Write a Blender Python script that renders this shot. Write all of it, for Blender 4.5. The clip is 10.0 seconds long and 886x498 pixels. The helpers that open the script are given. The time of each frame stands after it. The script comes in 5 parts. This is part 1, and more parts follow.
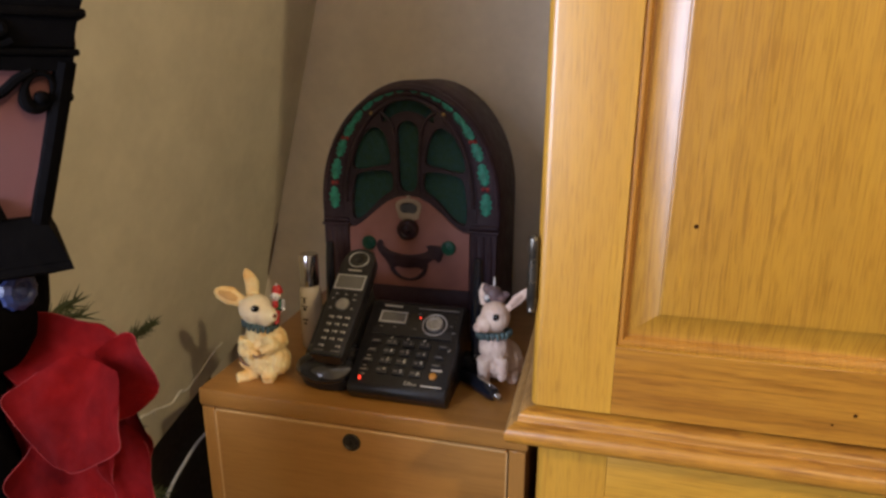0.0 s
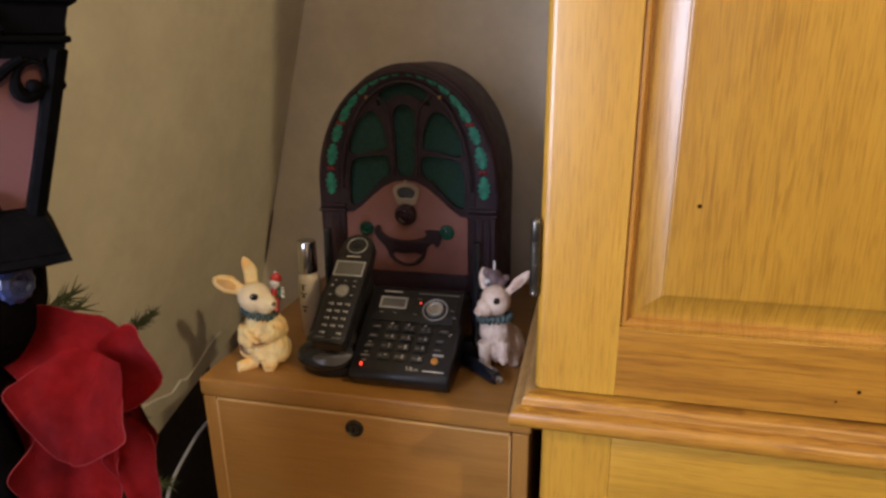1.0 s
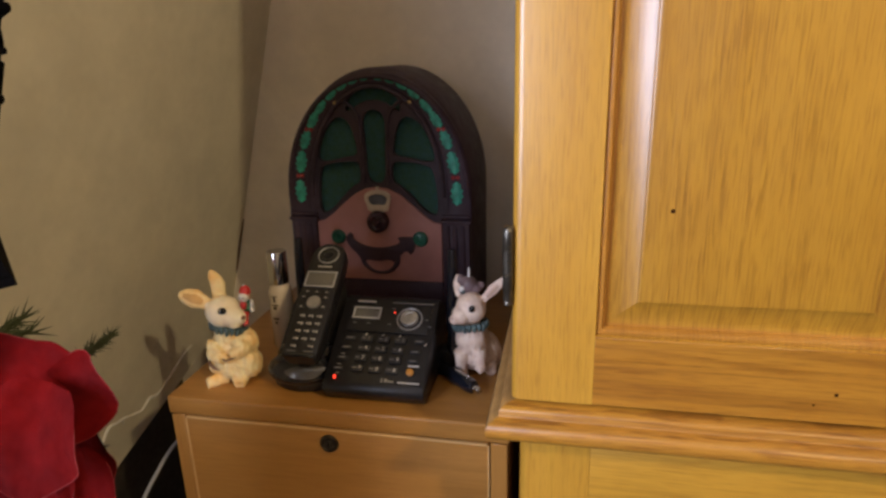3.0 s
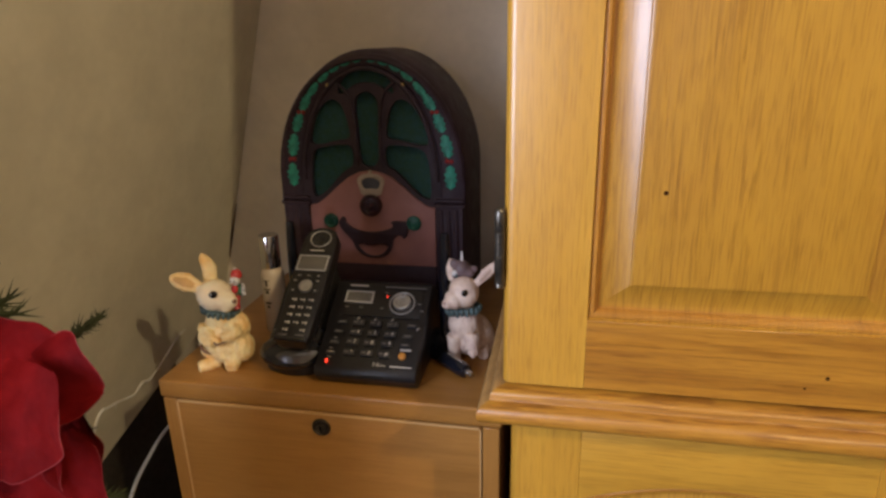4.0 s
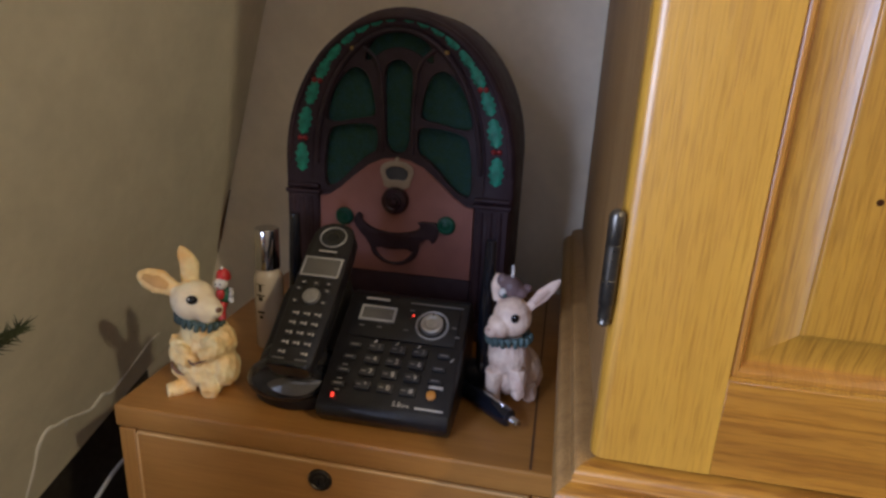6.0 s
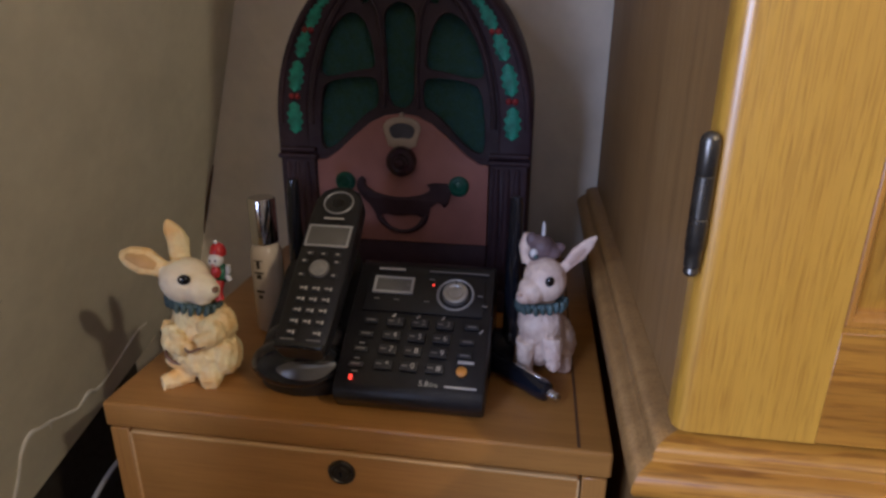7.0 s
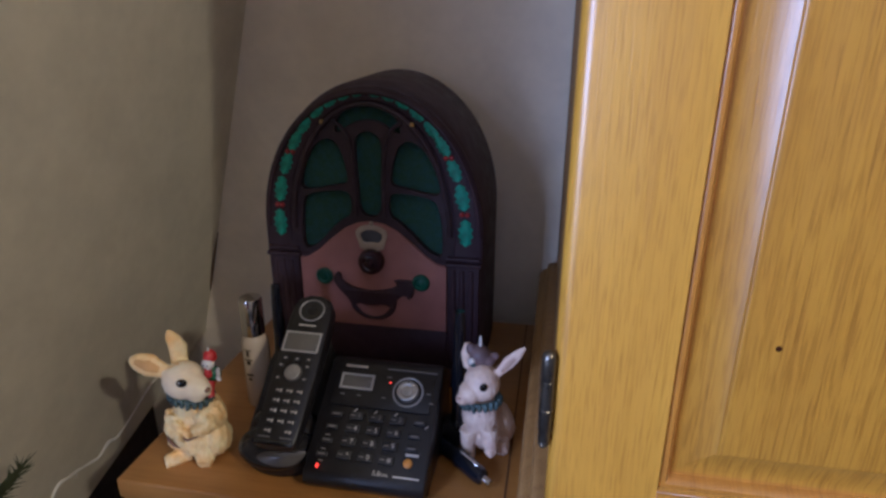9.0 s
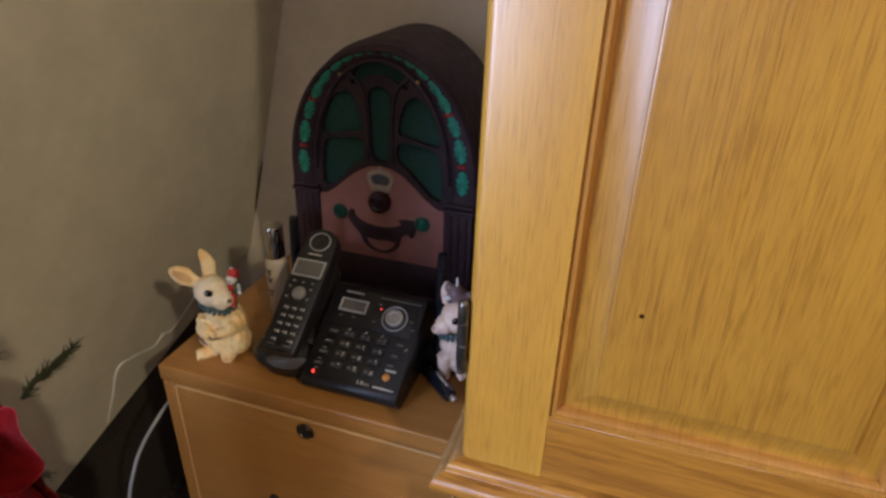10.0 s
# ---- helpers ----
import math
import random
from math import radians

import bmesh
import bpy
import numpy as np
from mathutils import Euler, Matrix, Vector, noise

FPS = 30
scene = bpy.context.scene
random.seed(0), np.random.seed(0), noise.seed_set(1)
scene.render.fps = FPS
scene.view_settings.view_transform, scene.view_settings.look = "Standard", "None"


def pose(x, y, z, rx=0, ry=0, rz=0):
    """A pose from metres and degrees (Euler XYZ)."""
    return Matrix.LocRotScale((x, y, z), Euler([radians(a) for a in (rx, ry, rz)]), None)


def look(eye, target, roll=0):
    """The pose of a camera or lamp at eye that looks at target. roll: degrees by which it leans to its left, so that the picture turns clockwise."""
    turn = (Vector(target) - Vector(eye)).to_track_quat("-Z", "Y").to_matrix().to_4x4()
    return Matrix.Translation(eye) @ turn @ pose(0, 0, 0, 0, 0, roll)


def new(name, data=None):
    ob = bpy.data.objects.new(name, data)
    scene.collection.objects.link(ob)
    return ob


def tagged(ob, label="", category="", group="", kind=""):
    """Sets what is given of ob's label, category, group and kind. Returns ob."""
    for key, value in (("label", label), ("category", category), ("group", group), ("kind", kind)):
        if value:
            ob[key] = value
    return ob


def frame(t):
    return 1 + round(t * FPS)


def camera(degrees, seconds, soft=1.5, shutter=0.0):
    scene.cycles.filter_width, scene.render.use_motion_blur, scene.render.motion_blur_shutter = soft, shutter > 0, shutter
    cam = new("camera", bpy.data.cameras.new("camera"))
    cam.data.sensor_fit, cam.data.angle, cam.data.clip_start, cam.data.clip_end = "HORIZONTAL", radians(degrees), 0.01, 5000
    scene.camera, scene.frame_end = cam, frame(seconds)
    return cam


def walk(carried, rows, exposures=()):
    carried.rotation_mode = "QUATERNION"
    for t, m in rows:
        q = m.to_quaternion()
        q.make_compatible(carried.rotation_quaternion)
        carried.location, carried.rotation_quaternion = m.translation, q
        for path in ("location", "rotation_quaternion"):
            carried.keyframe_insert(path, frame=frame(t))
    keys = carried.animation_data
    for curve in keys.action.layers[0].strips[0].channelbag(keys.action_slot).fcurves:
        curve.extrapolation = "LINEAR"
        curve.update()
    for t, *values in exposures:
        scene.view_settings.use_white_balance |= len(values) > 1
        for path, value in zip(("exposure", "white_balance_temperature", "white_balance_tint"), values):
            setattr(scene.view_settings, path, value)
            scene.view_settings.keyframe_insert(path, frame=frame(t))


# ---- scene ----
cam = camera(71.0, 10.0, soft=2.7)
PATH = [
    (0, (0.0, 0.002, 1.141), (-0.467, 1.867, 0.592), 0.2),
    (0.5, (-0.002, 0.005, 1.147), (-0.464, 1.864, 0.569), -0.7),
    (1, (-0.008, 0.005, 1.14), (-0.454, 1.861, 0.542), -0.7),
    (1.5, (-0.01, 0.007, 1.141), (-0.443, 1.869, 0.552), -1.3),
    (2, (-0.004, 0.018, 1.139), (-0.399, 1.888, 0.548), -1.1),
    (3.5, (-0.004, 0.027, 1.145), (-0.382, 1.894, 0.535), -1.5),
    (4, (0.0, 0.03, 1.137), (-0.368, 1.891, 0.502), -1.2),
    (4.5, (-0.002, 0.031, 1.131), (-0.391, 1.885, 0.491), -1.5),
    (5, (0.0, 0.061, 1.121), (-0.393, 1.902, 0.445), -1.8),
    (5.5, (-0.022, 0.132, 1.112), (-0.429, 1.974, 0.447), -0.4),
    (6, (-0.092, 0.188, 1.082), (-0.433, 2.06, 0.468), 2.8),
    (6.2, (-0.112, 0.203, 1.061), (-0.428, 2.071, 0.421), 2.7),
    (7.3, (-0.141, 0.246, 1.042), (-0.407, 2.107, 0.36), -1.6),
    (7.5, (-0.136, 0.241, 1.049), (-0.398, 2.1, 0.36), -3.1),
    (8, (-0.128, 0.226, 1.066), (-0.398, 2.081, 0.369), -3.4),
    (8.5, (-0.085, 0.214, 1.117), (-0.38, 2.04, 0.356), -5.0),
    (9, (-0.058, 0.196, 1.208), (-0.399, 2.034, 0.496), 0.1),
    (9.5, (-0.009, 0.172, 1.25), (-0.471, 1.906, 0.366), -1.2),
    (10, (0.06, 0.144, 1.274), (-0.47, 1.832, 0.342), 1.8),
]
walk(cam, [(t, look(eye, target, roll)) for t, eye, target, roll in PATH],
     exposures=[(0, -0.12, 5950, 10), (4.5, -0.20, 6000, 10), (5.5, -0.28, 5800, 10), (6.2, -0.41, 5100, 11), (7.5, -0.56, 5000, 17), (8.1, -0.55, 5000, 17), (9, -0.38, 4600, 16), (10, -0.34, 5200, 12)])

from mathutils.geometry import delaunay_2d_cdt

# ---------- light ----------
world = bpy.data.worlds.new("world")
scene.world = world
world.use_nodes = True
wn = world.node_tree.nodes
sky = wn.new("ShaderNodeTexSky")
sky.sky_type, sky.sun_disc = "NISHITA", False
sky.sun_elevation, sky.sun_rotation = radians(35), radians(200)
world.node_tree.links.new(sky.outputs[0], wn["Background"].inputs[0])
wn["Background"].inputs[1].default_value = 0.1


def lamp(name, kind, m, watts, color, **more):
    data = bpy.data.lights.new(name, kind)
    data.energy, data.color = watts, color
    for key, value in more.items():
        if key == "size":
            data.shape, data.size, data.size_y = "RECTANGLE", value[0], value[1]
        else:
            data.shadow_soft_size = value
    ob = new(name, data)
    ob.matrix_world = m
    return ob


# a warm bulb in the room, and daylight in the dormer window
lamp("bulb_light", "POINT", pose(1.22, -0.70, 2.20), 82.0, (1.0, 0.75, 0.41), radius=0.032)
lamp("window_light", "AREA", look((-0.79, -0.66, 1.25), (0.30, -0.46, 1.20)), 56.0, (0.77, 0.80, 1.0), size=(0.84, 0.84))


# ---------- materials ----------
def material(name, build):
    mat = bpy.data.materials.new(name)
    mat.use_nodes = True
    nt = mat.node_tree
    build(nt, nt.nodes["Principled BSDF"])
    return mat


def node(nt, kind, **values):
    n = nt.nodes.new(kind)
    for key, value in values.items():
        n.inputs[key.replace("_", " ")].default_value = value
    return n


def mapped(nt, scale):
    tc = nt.nodes.new("ShaderNodeTexCoord")
    mp = nt.nodes.new("ShaderNodeMapping")
    mp.inputs["Scale"].default_value = scale
    nt.links.new(tc.outputs["Object"], mp.inputs["Vector"])
    return mp.outputs["Vector"]


def ramp(nt, source, stops):
    r = nt.nodes.new("ShaderNodeValToRGB")
    while len(r.color_ramp.elements) < len(stops):
        r.color_ramp.elements.new(0.5)
    for e, (at, c) in zip(r.color_ramp.elements, stops):
        e.position, e.color = at, (*c, 1)
    nt.links.new(source, r.inputs["Fac"])
    return r.outputs["Color"]


def mix(nt, kind, fac, a, b):
    m = nt.nodes.new("ShaderNodeMix")
    m.data_type, m.blend_type = "RGBA", kind
    for socket, value in ((m.inputs[0], fac), (m.inputs[6], a), (m.inputs[7], b)):
        if isinstance(value, (int, float)):
            socket.default_value = value
        elif isinstance(value, tuple):
            socket.default_value = (*value, 1)
        else:
            nt.links.new(value, socket)
    return m.outputs[2]


def bump(nt, b, height, strength, distance):
    n = node(nt, "ShaderNodeBump", Strength=strength, Distance=distance)
    nt.links.new(height, n.inputs["Height"])
    nt.links.new(n.outputs["Normal"], b.inputs["Normal"])


def noise_tex(nt, vector, scale, detail=6.0, rough=0.6, distortion=0.0):
    n = node(nt, "ShaderNodeTexNoise", Scale=scale, Detail=detail, Roughness=rough, Distortion=distortion)
    nt.links.new(vector, n.inputs["Vector"])
    return n.outputs["Fac"]


def wood(name, axis, light, mid, dark, rough=0.34, coat=0.7, pores=0.45, figure=1.0, bands_dark=0.42, dashes=0.5, front=True):
    """Varnished wood with its grain along one axis: growth bands, pore dashes and fine fibres; front: boards that face along y."""
    def along(a, c):
        return tuple(a if k == axis or (front and k == "y") else c for k in "xyz")

    def build(nt, b):
        broad = noise_tex(nt, mapped(nt, along(0.34, 6.5)), 1.5 * figure, 2.0, 0.45, 0.7)
        bands = nt.nodes.new("ShaderNodeMath")
        bands.operation, bands.inputs[1].default_value = "MULTIPLY", 11.0
        nt.links.new(broad, bands.inputs[0])
        ping = nt.nodes.new("ShaderNodeMath")
        ping.operation, ping.inputs[1].default_value = "PINGPONG", 1.0
        nt.links.new(bands.outputs[0], ping.inputs[0])
        fine = noise_tex(nt, mapped(nt, along(5.0, 130.0)), 2.0, 4.0, 0.65)
        blotch = noise_tex(nt, mapped(nt, along(1.0, 2.2)), 4.0, 3.0, 0.55)
        base = mix(nt, "MIX", ramp(nt, blotch, [(0.3, (0, 0, 0)), (0.7, (1, 1, 1))]), mid, light)
        line = ramp(nt, ping.outputs[0], [(0.0, (0, 0, 0)), (0.55, (0.06, 0.06, 0.06)), (0.96, (bands_dark,) * 3)])
        base = mix(nt, "MIX", line, base, dark)
        base = mix(nt, "MULTIPLY", 0.30, base, ramp(nt, fine, [(0.25, (0.74, 0.66, 0.52)), (0.6, (1, 1, 1))]))
        # open pores: short dashes, thicker where the bands run dark
        dash = noise_tex(nt, mapped(nt, along(18.0, 560.0)), 1.0, 1.0, 0.5)
        where = noise_tex(nt, mapped(nt, along(2.0, 6.0)), 1.0, 2.0, 0.5)
        gate = ramp(nt, where, [(0.34, (0.25, 0.25, 0.25)), (0.54, (1, 1, 1))])
        streak = ramp(nt, dash, [(0.38, (0.42, 0.29, 0.15)), (0.46, (1, 1, 1))])
        base = mix(nt, "MULTIPLY", dashes, base, mix(nt, "MIX", gate, (1.0, 1.0, 1.0), streak))
        pore = noise_tex(nt, mapped(nt, along(40.0, 760.0)), 1.0, 1.0, 0.4)
        base = mix(nt, "MULTIPLY", pores, base, ramp(nt, pore, [(0.34, (0.52, 0.40, 0.25)), (0.46, (1, 1, 1))]))
        nt.links.new(base, b.inputs["Base Color"])
        r = ramp(nt, fine, [(0.2, (rough + 0.12,) * 3), (0.8, (rough - 0.05,) * 3)])
        nt.links.new(r, b.inputs["Roughness"])
        b.inputs["Coat Weight"].default_value, b.inputs["Coat Roughness"].default_value = coat, 0.33
        b.inputs["Coat IOR"].default_value = 1.5
        high = mix(nt, "MULTIPLY", 0.6, pore, dash)
        bump(nt, b, high, 0.3, 0.0006)
    return material(name, build)


def surface(name, color, rough=0.5, metal=0.0, vary=0.12, scale=30.0, relief=0.1, coat=0.0, depth=0.001, second=None, sheen=0.0):
    """A plain material with fine and broad variation and relief."""
    def build(nt, b):
        v = mapped(nt, (1, 1, 1))
        broad, fine = noise_tex(nt, v, scale * 0.2, 3.0), noise_tex(nt, v, scale, 6.0)
        other = second or tuple(max(0.0, c * (1 - 2.2 * vary)) for c in color)
        base = mix(nt, "MIX", ramp(nt, broad, [(0.35, (0, 0, 0)), (0.68, (1, 1, 1))]), color, other)
        base = mix(nt, "MULTIPLY", 0.8, base, ramp(nt, fine, [(0.3, (1 - vary,) * 3), (0.7, (1, 1, 1))]))
        nt.links.new(base, b.inputs["Base Color"])
        nt.links.new(ramp(nt, fine, [(0.3, (min(1, rough * 1.2),) * 3), (0.7, (rough * 0.85,) * 3)]), b.inputs["Roughness"])
        b.inputs["Metallic"].default_value = metal
        b.inputs["Coat Weight"].default_value = coat
        b.inputs["Sheen Weight"].default_value = sheen
        bump(nt, b, fine, relief, depth)
    return material(name, build)


def glowing(name, color, strength):
    def build(nt, b):
        b.inputs["Base Color"].default_value = (*color, 1)
        b.inputs["Emission Color"].default_value, b.inputs["Emission Strength"].default_value = (*color, 1), strength
        b.inputs["Roughness"].default_value = 0.3
    return material(name, build)


OAK = ((0.49, 0.270, 0.029), (0.43, 0.222, 0.020), (0.31, 0.138, 0.011))
oak_up = wood("oak_upright", "z", *OAK, pores=0.30, bands_dark=0.22, dashes=0.24)
oak_across = wood("oak_across", "x", *OAK)
# oak of the armoire's sides, toned down for the weaker light there
OAK_SIDE_SHADE = ((0.29, 0.165, 0.050), (0.25, 0.135, 0.038), (0.17, 0.085, 0.022))
oak_side_shade = wood("oak_side_shade", "z", *OAK_SIDE_SHADE, 0.5, 0.1, 0.3, dashes=0.3, front=False)
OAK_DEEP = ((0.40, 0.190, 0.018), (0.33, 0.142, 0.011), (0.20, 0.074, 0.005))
oak_panel = wood("oak_panel", "z", (0.395, 0.204, 0.017), (0.325, 0.155, 0.011), (0.20, 0.082, 0.005), pores=0.35, figure=1.3, bands_dark=0.14, dashes=0.36, coat=0.6)
oak_pale = wood("oak_pale_across", "x", *OAK, pores=0.25, figure=0.8, bands_dark=0.18, dashes=0.30)
oak_bead = wood("oak_bead", "z", (0.38, 0.172, 0.018), (0.33, 0.142, 0.013), (0.24, 0.095, 0.008), pores=0.3, dashes=0.2)
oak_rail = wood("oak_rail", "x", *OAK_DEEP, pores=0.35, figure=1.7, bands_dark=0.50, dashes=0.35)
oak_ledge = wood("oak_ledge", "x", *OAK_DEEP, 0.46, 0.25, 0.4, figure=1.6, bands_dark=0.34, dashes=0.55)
VENEER = ((0.40, 0.186, 0.037), (0.34, 0.154, 0.027), (0.27, 0.117, 0.020))
veneer_up = wood("veneer_upright", "z", *VENEER, 0.34, 0.3, 0.12, dashes=0.15, front=False)
veneer_across = wood("veneer_across", "x", *VENEER, 0.34, 0.3, 0.12, dashes=0.15, front=False)
veneer_edge_lit = wood("veneer_edge_lit", "x", (0.64, 0.40, 0.16), (0.58, 0.35, 0.13), (0.50, 0.28, 0.09), 0.3, 0.3, 0.1, dashes=0.2)
plaster = surface("beige_wall_paint", (0.71, 0.66, 0.49), 0.75, vary=0.05, scale=60, relief=0.25, depth=0.0015)
# knee wall nearly black: the shade of the recess is put into its colour
knee_shade_paint = surface("shade_brown_wall_paint", (0.045, 0.036, 0.026), 0.75, vary=0.08, scale=60, relief=0.25, depth=0.0015)
plaster_back = surface("pale_wall_paint", (0.87, 0.77, 0.60), 0.75, vary=0.05, scale=60, relief=0.2, depth=0.0015)
plaster_edge = surface("plaster_bead", (0.88, 0.85, 0.76), 0.5, vary=0.08, scale=90, relief=0.3)
# for the two walls out of view: dark, so they bounce less fill light
room_paint = surface("low_bounce_wall_paint", (0.30, 0.25, 0.19), 0.8, vary=0.06, scale=60, relief=0.2)
ceiling_paint = surface("ceiling_paint", (0.72, 0.68, 0.60), 0.85, vary=0.04)
carpet = surface("dark_carpet", (0.07, 0.055, 0.045), 0.95, vary=0.35, scale=220, relief=0.8, depth=0.004)
radio_brown = surface("dark_red_brown_resin", (0.044, 0.020, 0.028), 0.62, vary=0.25, scale=50, relief=0.12, second=(0.030, 0.013, 0.021))
radio_shell = surface("dusty_purple_resin", (0.070, 0.046, 0.055), 0.6, vary=0.2, scale=50, relief=0.12, second=(0.050, 0.030, 0.038))
radio_fret_mat = surface("purple_brown_resin", (0.048, 0.027, 0.038), 0.60, vary=0.2, scale=60, relief=0.12)
cloth_green = surface("dark_green_cloth", (0.026, 0.088, 0.084), 0.8, vary=0.25, scale=500, relief=0.4, second=(0.024, 0.078, 0.046))
holly_green = surface("holly_green_paint", (0.05, 0.42, 0.28), 0.4, vary=0.35, scale=420, relief=0.6, depth=0.001, second=(0.015, 0.18, 0.12))
berry_red = surface("berry_red_paint", (0.35, 0.03, 0.03), 0.4, vary=0.15, scale=120)
gold_paint = surface("gold_paint", (0.45, 0.30, 0.10), 0.4, 0.4, vary=0.15)
radio_pink = surface("faded_pink_brown_paint", (0.40, 0.18, 0.15), 0.5, vary=0.12, scale=50, relief=0.1)
dial_cream = surface("cream_dial_paint", (0.50, 0.42, 0.32), 0.45, vary=0.15, scale=90)
dial_glass = surface("dial_glass", (0.20, 0.22, 0.25), 0.12, vary=0.15, scale=40, relief=0.0, second=(0.05, 0.05, 0.06))
knob_dark = surface("knob_plum_plastic", (0.035, 0.012, 0.016), 0.22, vary=0.1, relief=0.0)
nub_green = surface("green_knob_plastic", (0.015, 0.13, 0.085), 0.35, vary=0.2, scale=120)
phone_black = surface("black_phone_plastic", (0.017, 0.0155, 0.0165), 0.33, vary=0.15, scale=400, relief=0.08, depth=0.0003)
phone_gloss = surface("glossy_black_plastic", (0.010, 0.011, 0.016), 0.10, vary=0.1, scale=60, relief=0.0, coat=0.4)
key_grey = surface("charcoal_rubber_key", (0.030, 0.028, 0.028), 0.5, vary=0.1, scale=300, relief=0.05)
silver_plastic = surface("silver_plastic", (0.46, 0.45, 0.435), 0.42, 0.25, vary=0.08, scale=120, relief=0.02)
screen_grey = surface("lcd_grey", (0.15, 0.14, 0.125), 0.25, vary=0.08, relief=0.0)
print_white = surface("white_print", (0.58, 0.54, 0.48), 0.5, vary=0.05)
print_dim = surface("grey_print", (0.22, 0.20, 0.18), 0.5, vary=0.05)
orange_key = surface("orange_key", (0.75, 0.33, 0.05), 0.4, vary=0.08)
led_red = glowing("red_led", (1.0, 0.05, 0.02), 2.2)
brushed_silver = surface("brushed_silver", (0.62, 0.61, 0.60), 0.34, 0.75, vary=0.2, scale=160, relief=0.03)
bronze = surface("dark_bronze", (0.15, 0.135, 0.11), 0.30, 0.85, vary=0.25, scale=200, relief=0.1)
chrome = surface("chrome", (0.75, 0.74, 0.72), 0.12, 1.0, vary=0.05, relief=0.0)
lock_metal = surface("blackened_brass", (0.10, 0.08, 0.055), 0.35, 0.8, vary=0.2, scale=150)
rabbit_cream = surface("cream_painted_resin", (0.92, 0.755, 0.385), 0.5, vary=0.14, scale=180, relief=0.45, depth=0.0014, second=(0.88, 0.52, 0.15))
rabbit_grey = surface("pinkish_white_resin", (0.88, 0.71, 0.56), 0.5, vary=0.14, scale=220, relief=0.4, depth=0.0012, second=(0.64, 0.46, 0.36))
face_cream = surface("pale_cream_face_paint", (0.94, 0.83, 0.58), 0.5, vary=0.10, scale=160, relief=0.25, depth=0.001, second=(0.92, 0.74, 0.48))
ear_inside = surface("ear_inside_orange", (0.78, 0.43, 0.12), 0.55, vary=0.12, scale=90)
ear_rose = surface("ear_inside_rose", (0.66, 0.46, 0.35), 0.55, vary=0.12, scale=90)
eye_black = surface("eye_black_gloss", (0.006, 0.005, 0.005), 0.08, vary=0.0, relief=0.0)
collar_teal = surface("teal_paint", (0.095, 0.145, 0.138), 0.5, vary=0.2, scale=150, relief=0.3)
crease_brown = surface("brown_crease_paint", (0.30, 0.16, 0.09), 0.6, vary=0.15, scale=120)
elf_red = surface("red_paint", (0.55, 0.03, 0.025), 0.4, vary=0.12, scale=120)
elf_green = surface("green_paint", (0.03, 0.14, 0.06), 0.45, vary=0.12, scale=120)
elf_white = surface("white_paint", (0.80, 0.76, 0.70), 0.45, vary=0.08, scale=120)
hat_mauve = surface("mauve_paint", (0.22, 0.15, 0.15), 0.5, vary=0.2, scale=120, relief=0.3)
bottle_cream = surface("cream_glass", (0.66, 0.56, 0.42), 0.15, vary=0.05, relief=0.0, coat=0.5)
velvet_red = surface("red_velvet", (0.125, 0.0016, 0.0014), 0.95, vary=0.28, scale=70, relief=0.7, depth=0.002, second=(0.062, 0.0012, 0.0016))
velvet_edge = surface("worn_velvet_edge", (0.24, 0.016, 0.014), 0.9, vary=0.2, scale=200, relief=0.2)
cradle_black = surface("satin_black_plastic", (0.022, 0.022, 0.026), 0.16, vary=0.12, scale=60, relief=0.0)
cradle_reflection = surface("reflection_grey_plastic", (0.16, 0.15, 0.14), 0.16, 0.5, vary=0.2, scale=40, relief=0.0)
velvet_red.node_tree.nodes["Principled BSDF"].inputs["Specular IOR Level"].default_value = 0.08
pine_green = surface("pine_needle_green", (0.060, 0.078, 0.028), 0.6, vary=0.3, scale=60)
frost = surface("silver_frost", (0.42, 0.41, 0.36), 0.3, 0.5, vary=0.4, scale=400, relief=0.3)
twig_brown = surface("twig_brown", (0.09, 0.055, 0.03), 0.8, vary=0.2, scale=90)
iron_black = surface("black_iron", (0.003, 0.0026, 0.003), 0.85, 0.0, vary=0.25, scale=120, relief=0.3)
rosette_blue = surface("blue_enamel", (0.04, 0.06, 0.20), 0.35, vary=0.25, scale=90, relief=0.2)
cord_white = surface("off_white_cord", (0.34, 0.34, 0.34), 0.45, vary=0.06)
dark_wood = surface("dark_stained_wood", (0.03, 0.02, 0.015), 0.4, vary=0.2, scale=30)
groove_brown = surface("brown_groove", (0.13, 0.06, 0.022), 0.6, vary=0.1)
knot_dark = surface("wood_knot", (0.040, 0.014, 0.005), 0.95, vary=0.2, scale=200)


def pink_glass(nt, b):
    v = mapped(nt, (1, 1, 1))
    n = noise_tex(nt, v, 9.0, 2.0)
    nt.links.new(ramp(nt, n, [(0.35, (0.27, 0.110, 0.105)), (0.65, (0.215, 0.122, 0.125))]), b.inputs["Base Color"])
    b.inputs["Roughness"].default_value = 0.35
    b.inputs["Transmission Weight"].default_value = 0.35


phone_black.node_tree.nodes["Principled BSDF"].inputs["Specular IOR Level"].default_value = 0.42
for m in (iron_black, dark_wood, knot_dark):
    m.node_tree.nodes["Principled BSDF"].inputs["Specular IOR Level"].default_value = 0.05
lantern_glass = material("frosted_pink_glass", pink_glass)


# ---------- mesh helpers ----------
ROOTS = {}


def thing(name, loc, label, category, group="", kind=""):
    ob = new(name)
    ob.location, ob.empty_display_size = loc, 0.02
    ROOTS[ob] = Vector(loc)
    return tagged(ob, label, category, group, kind)


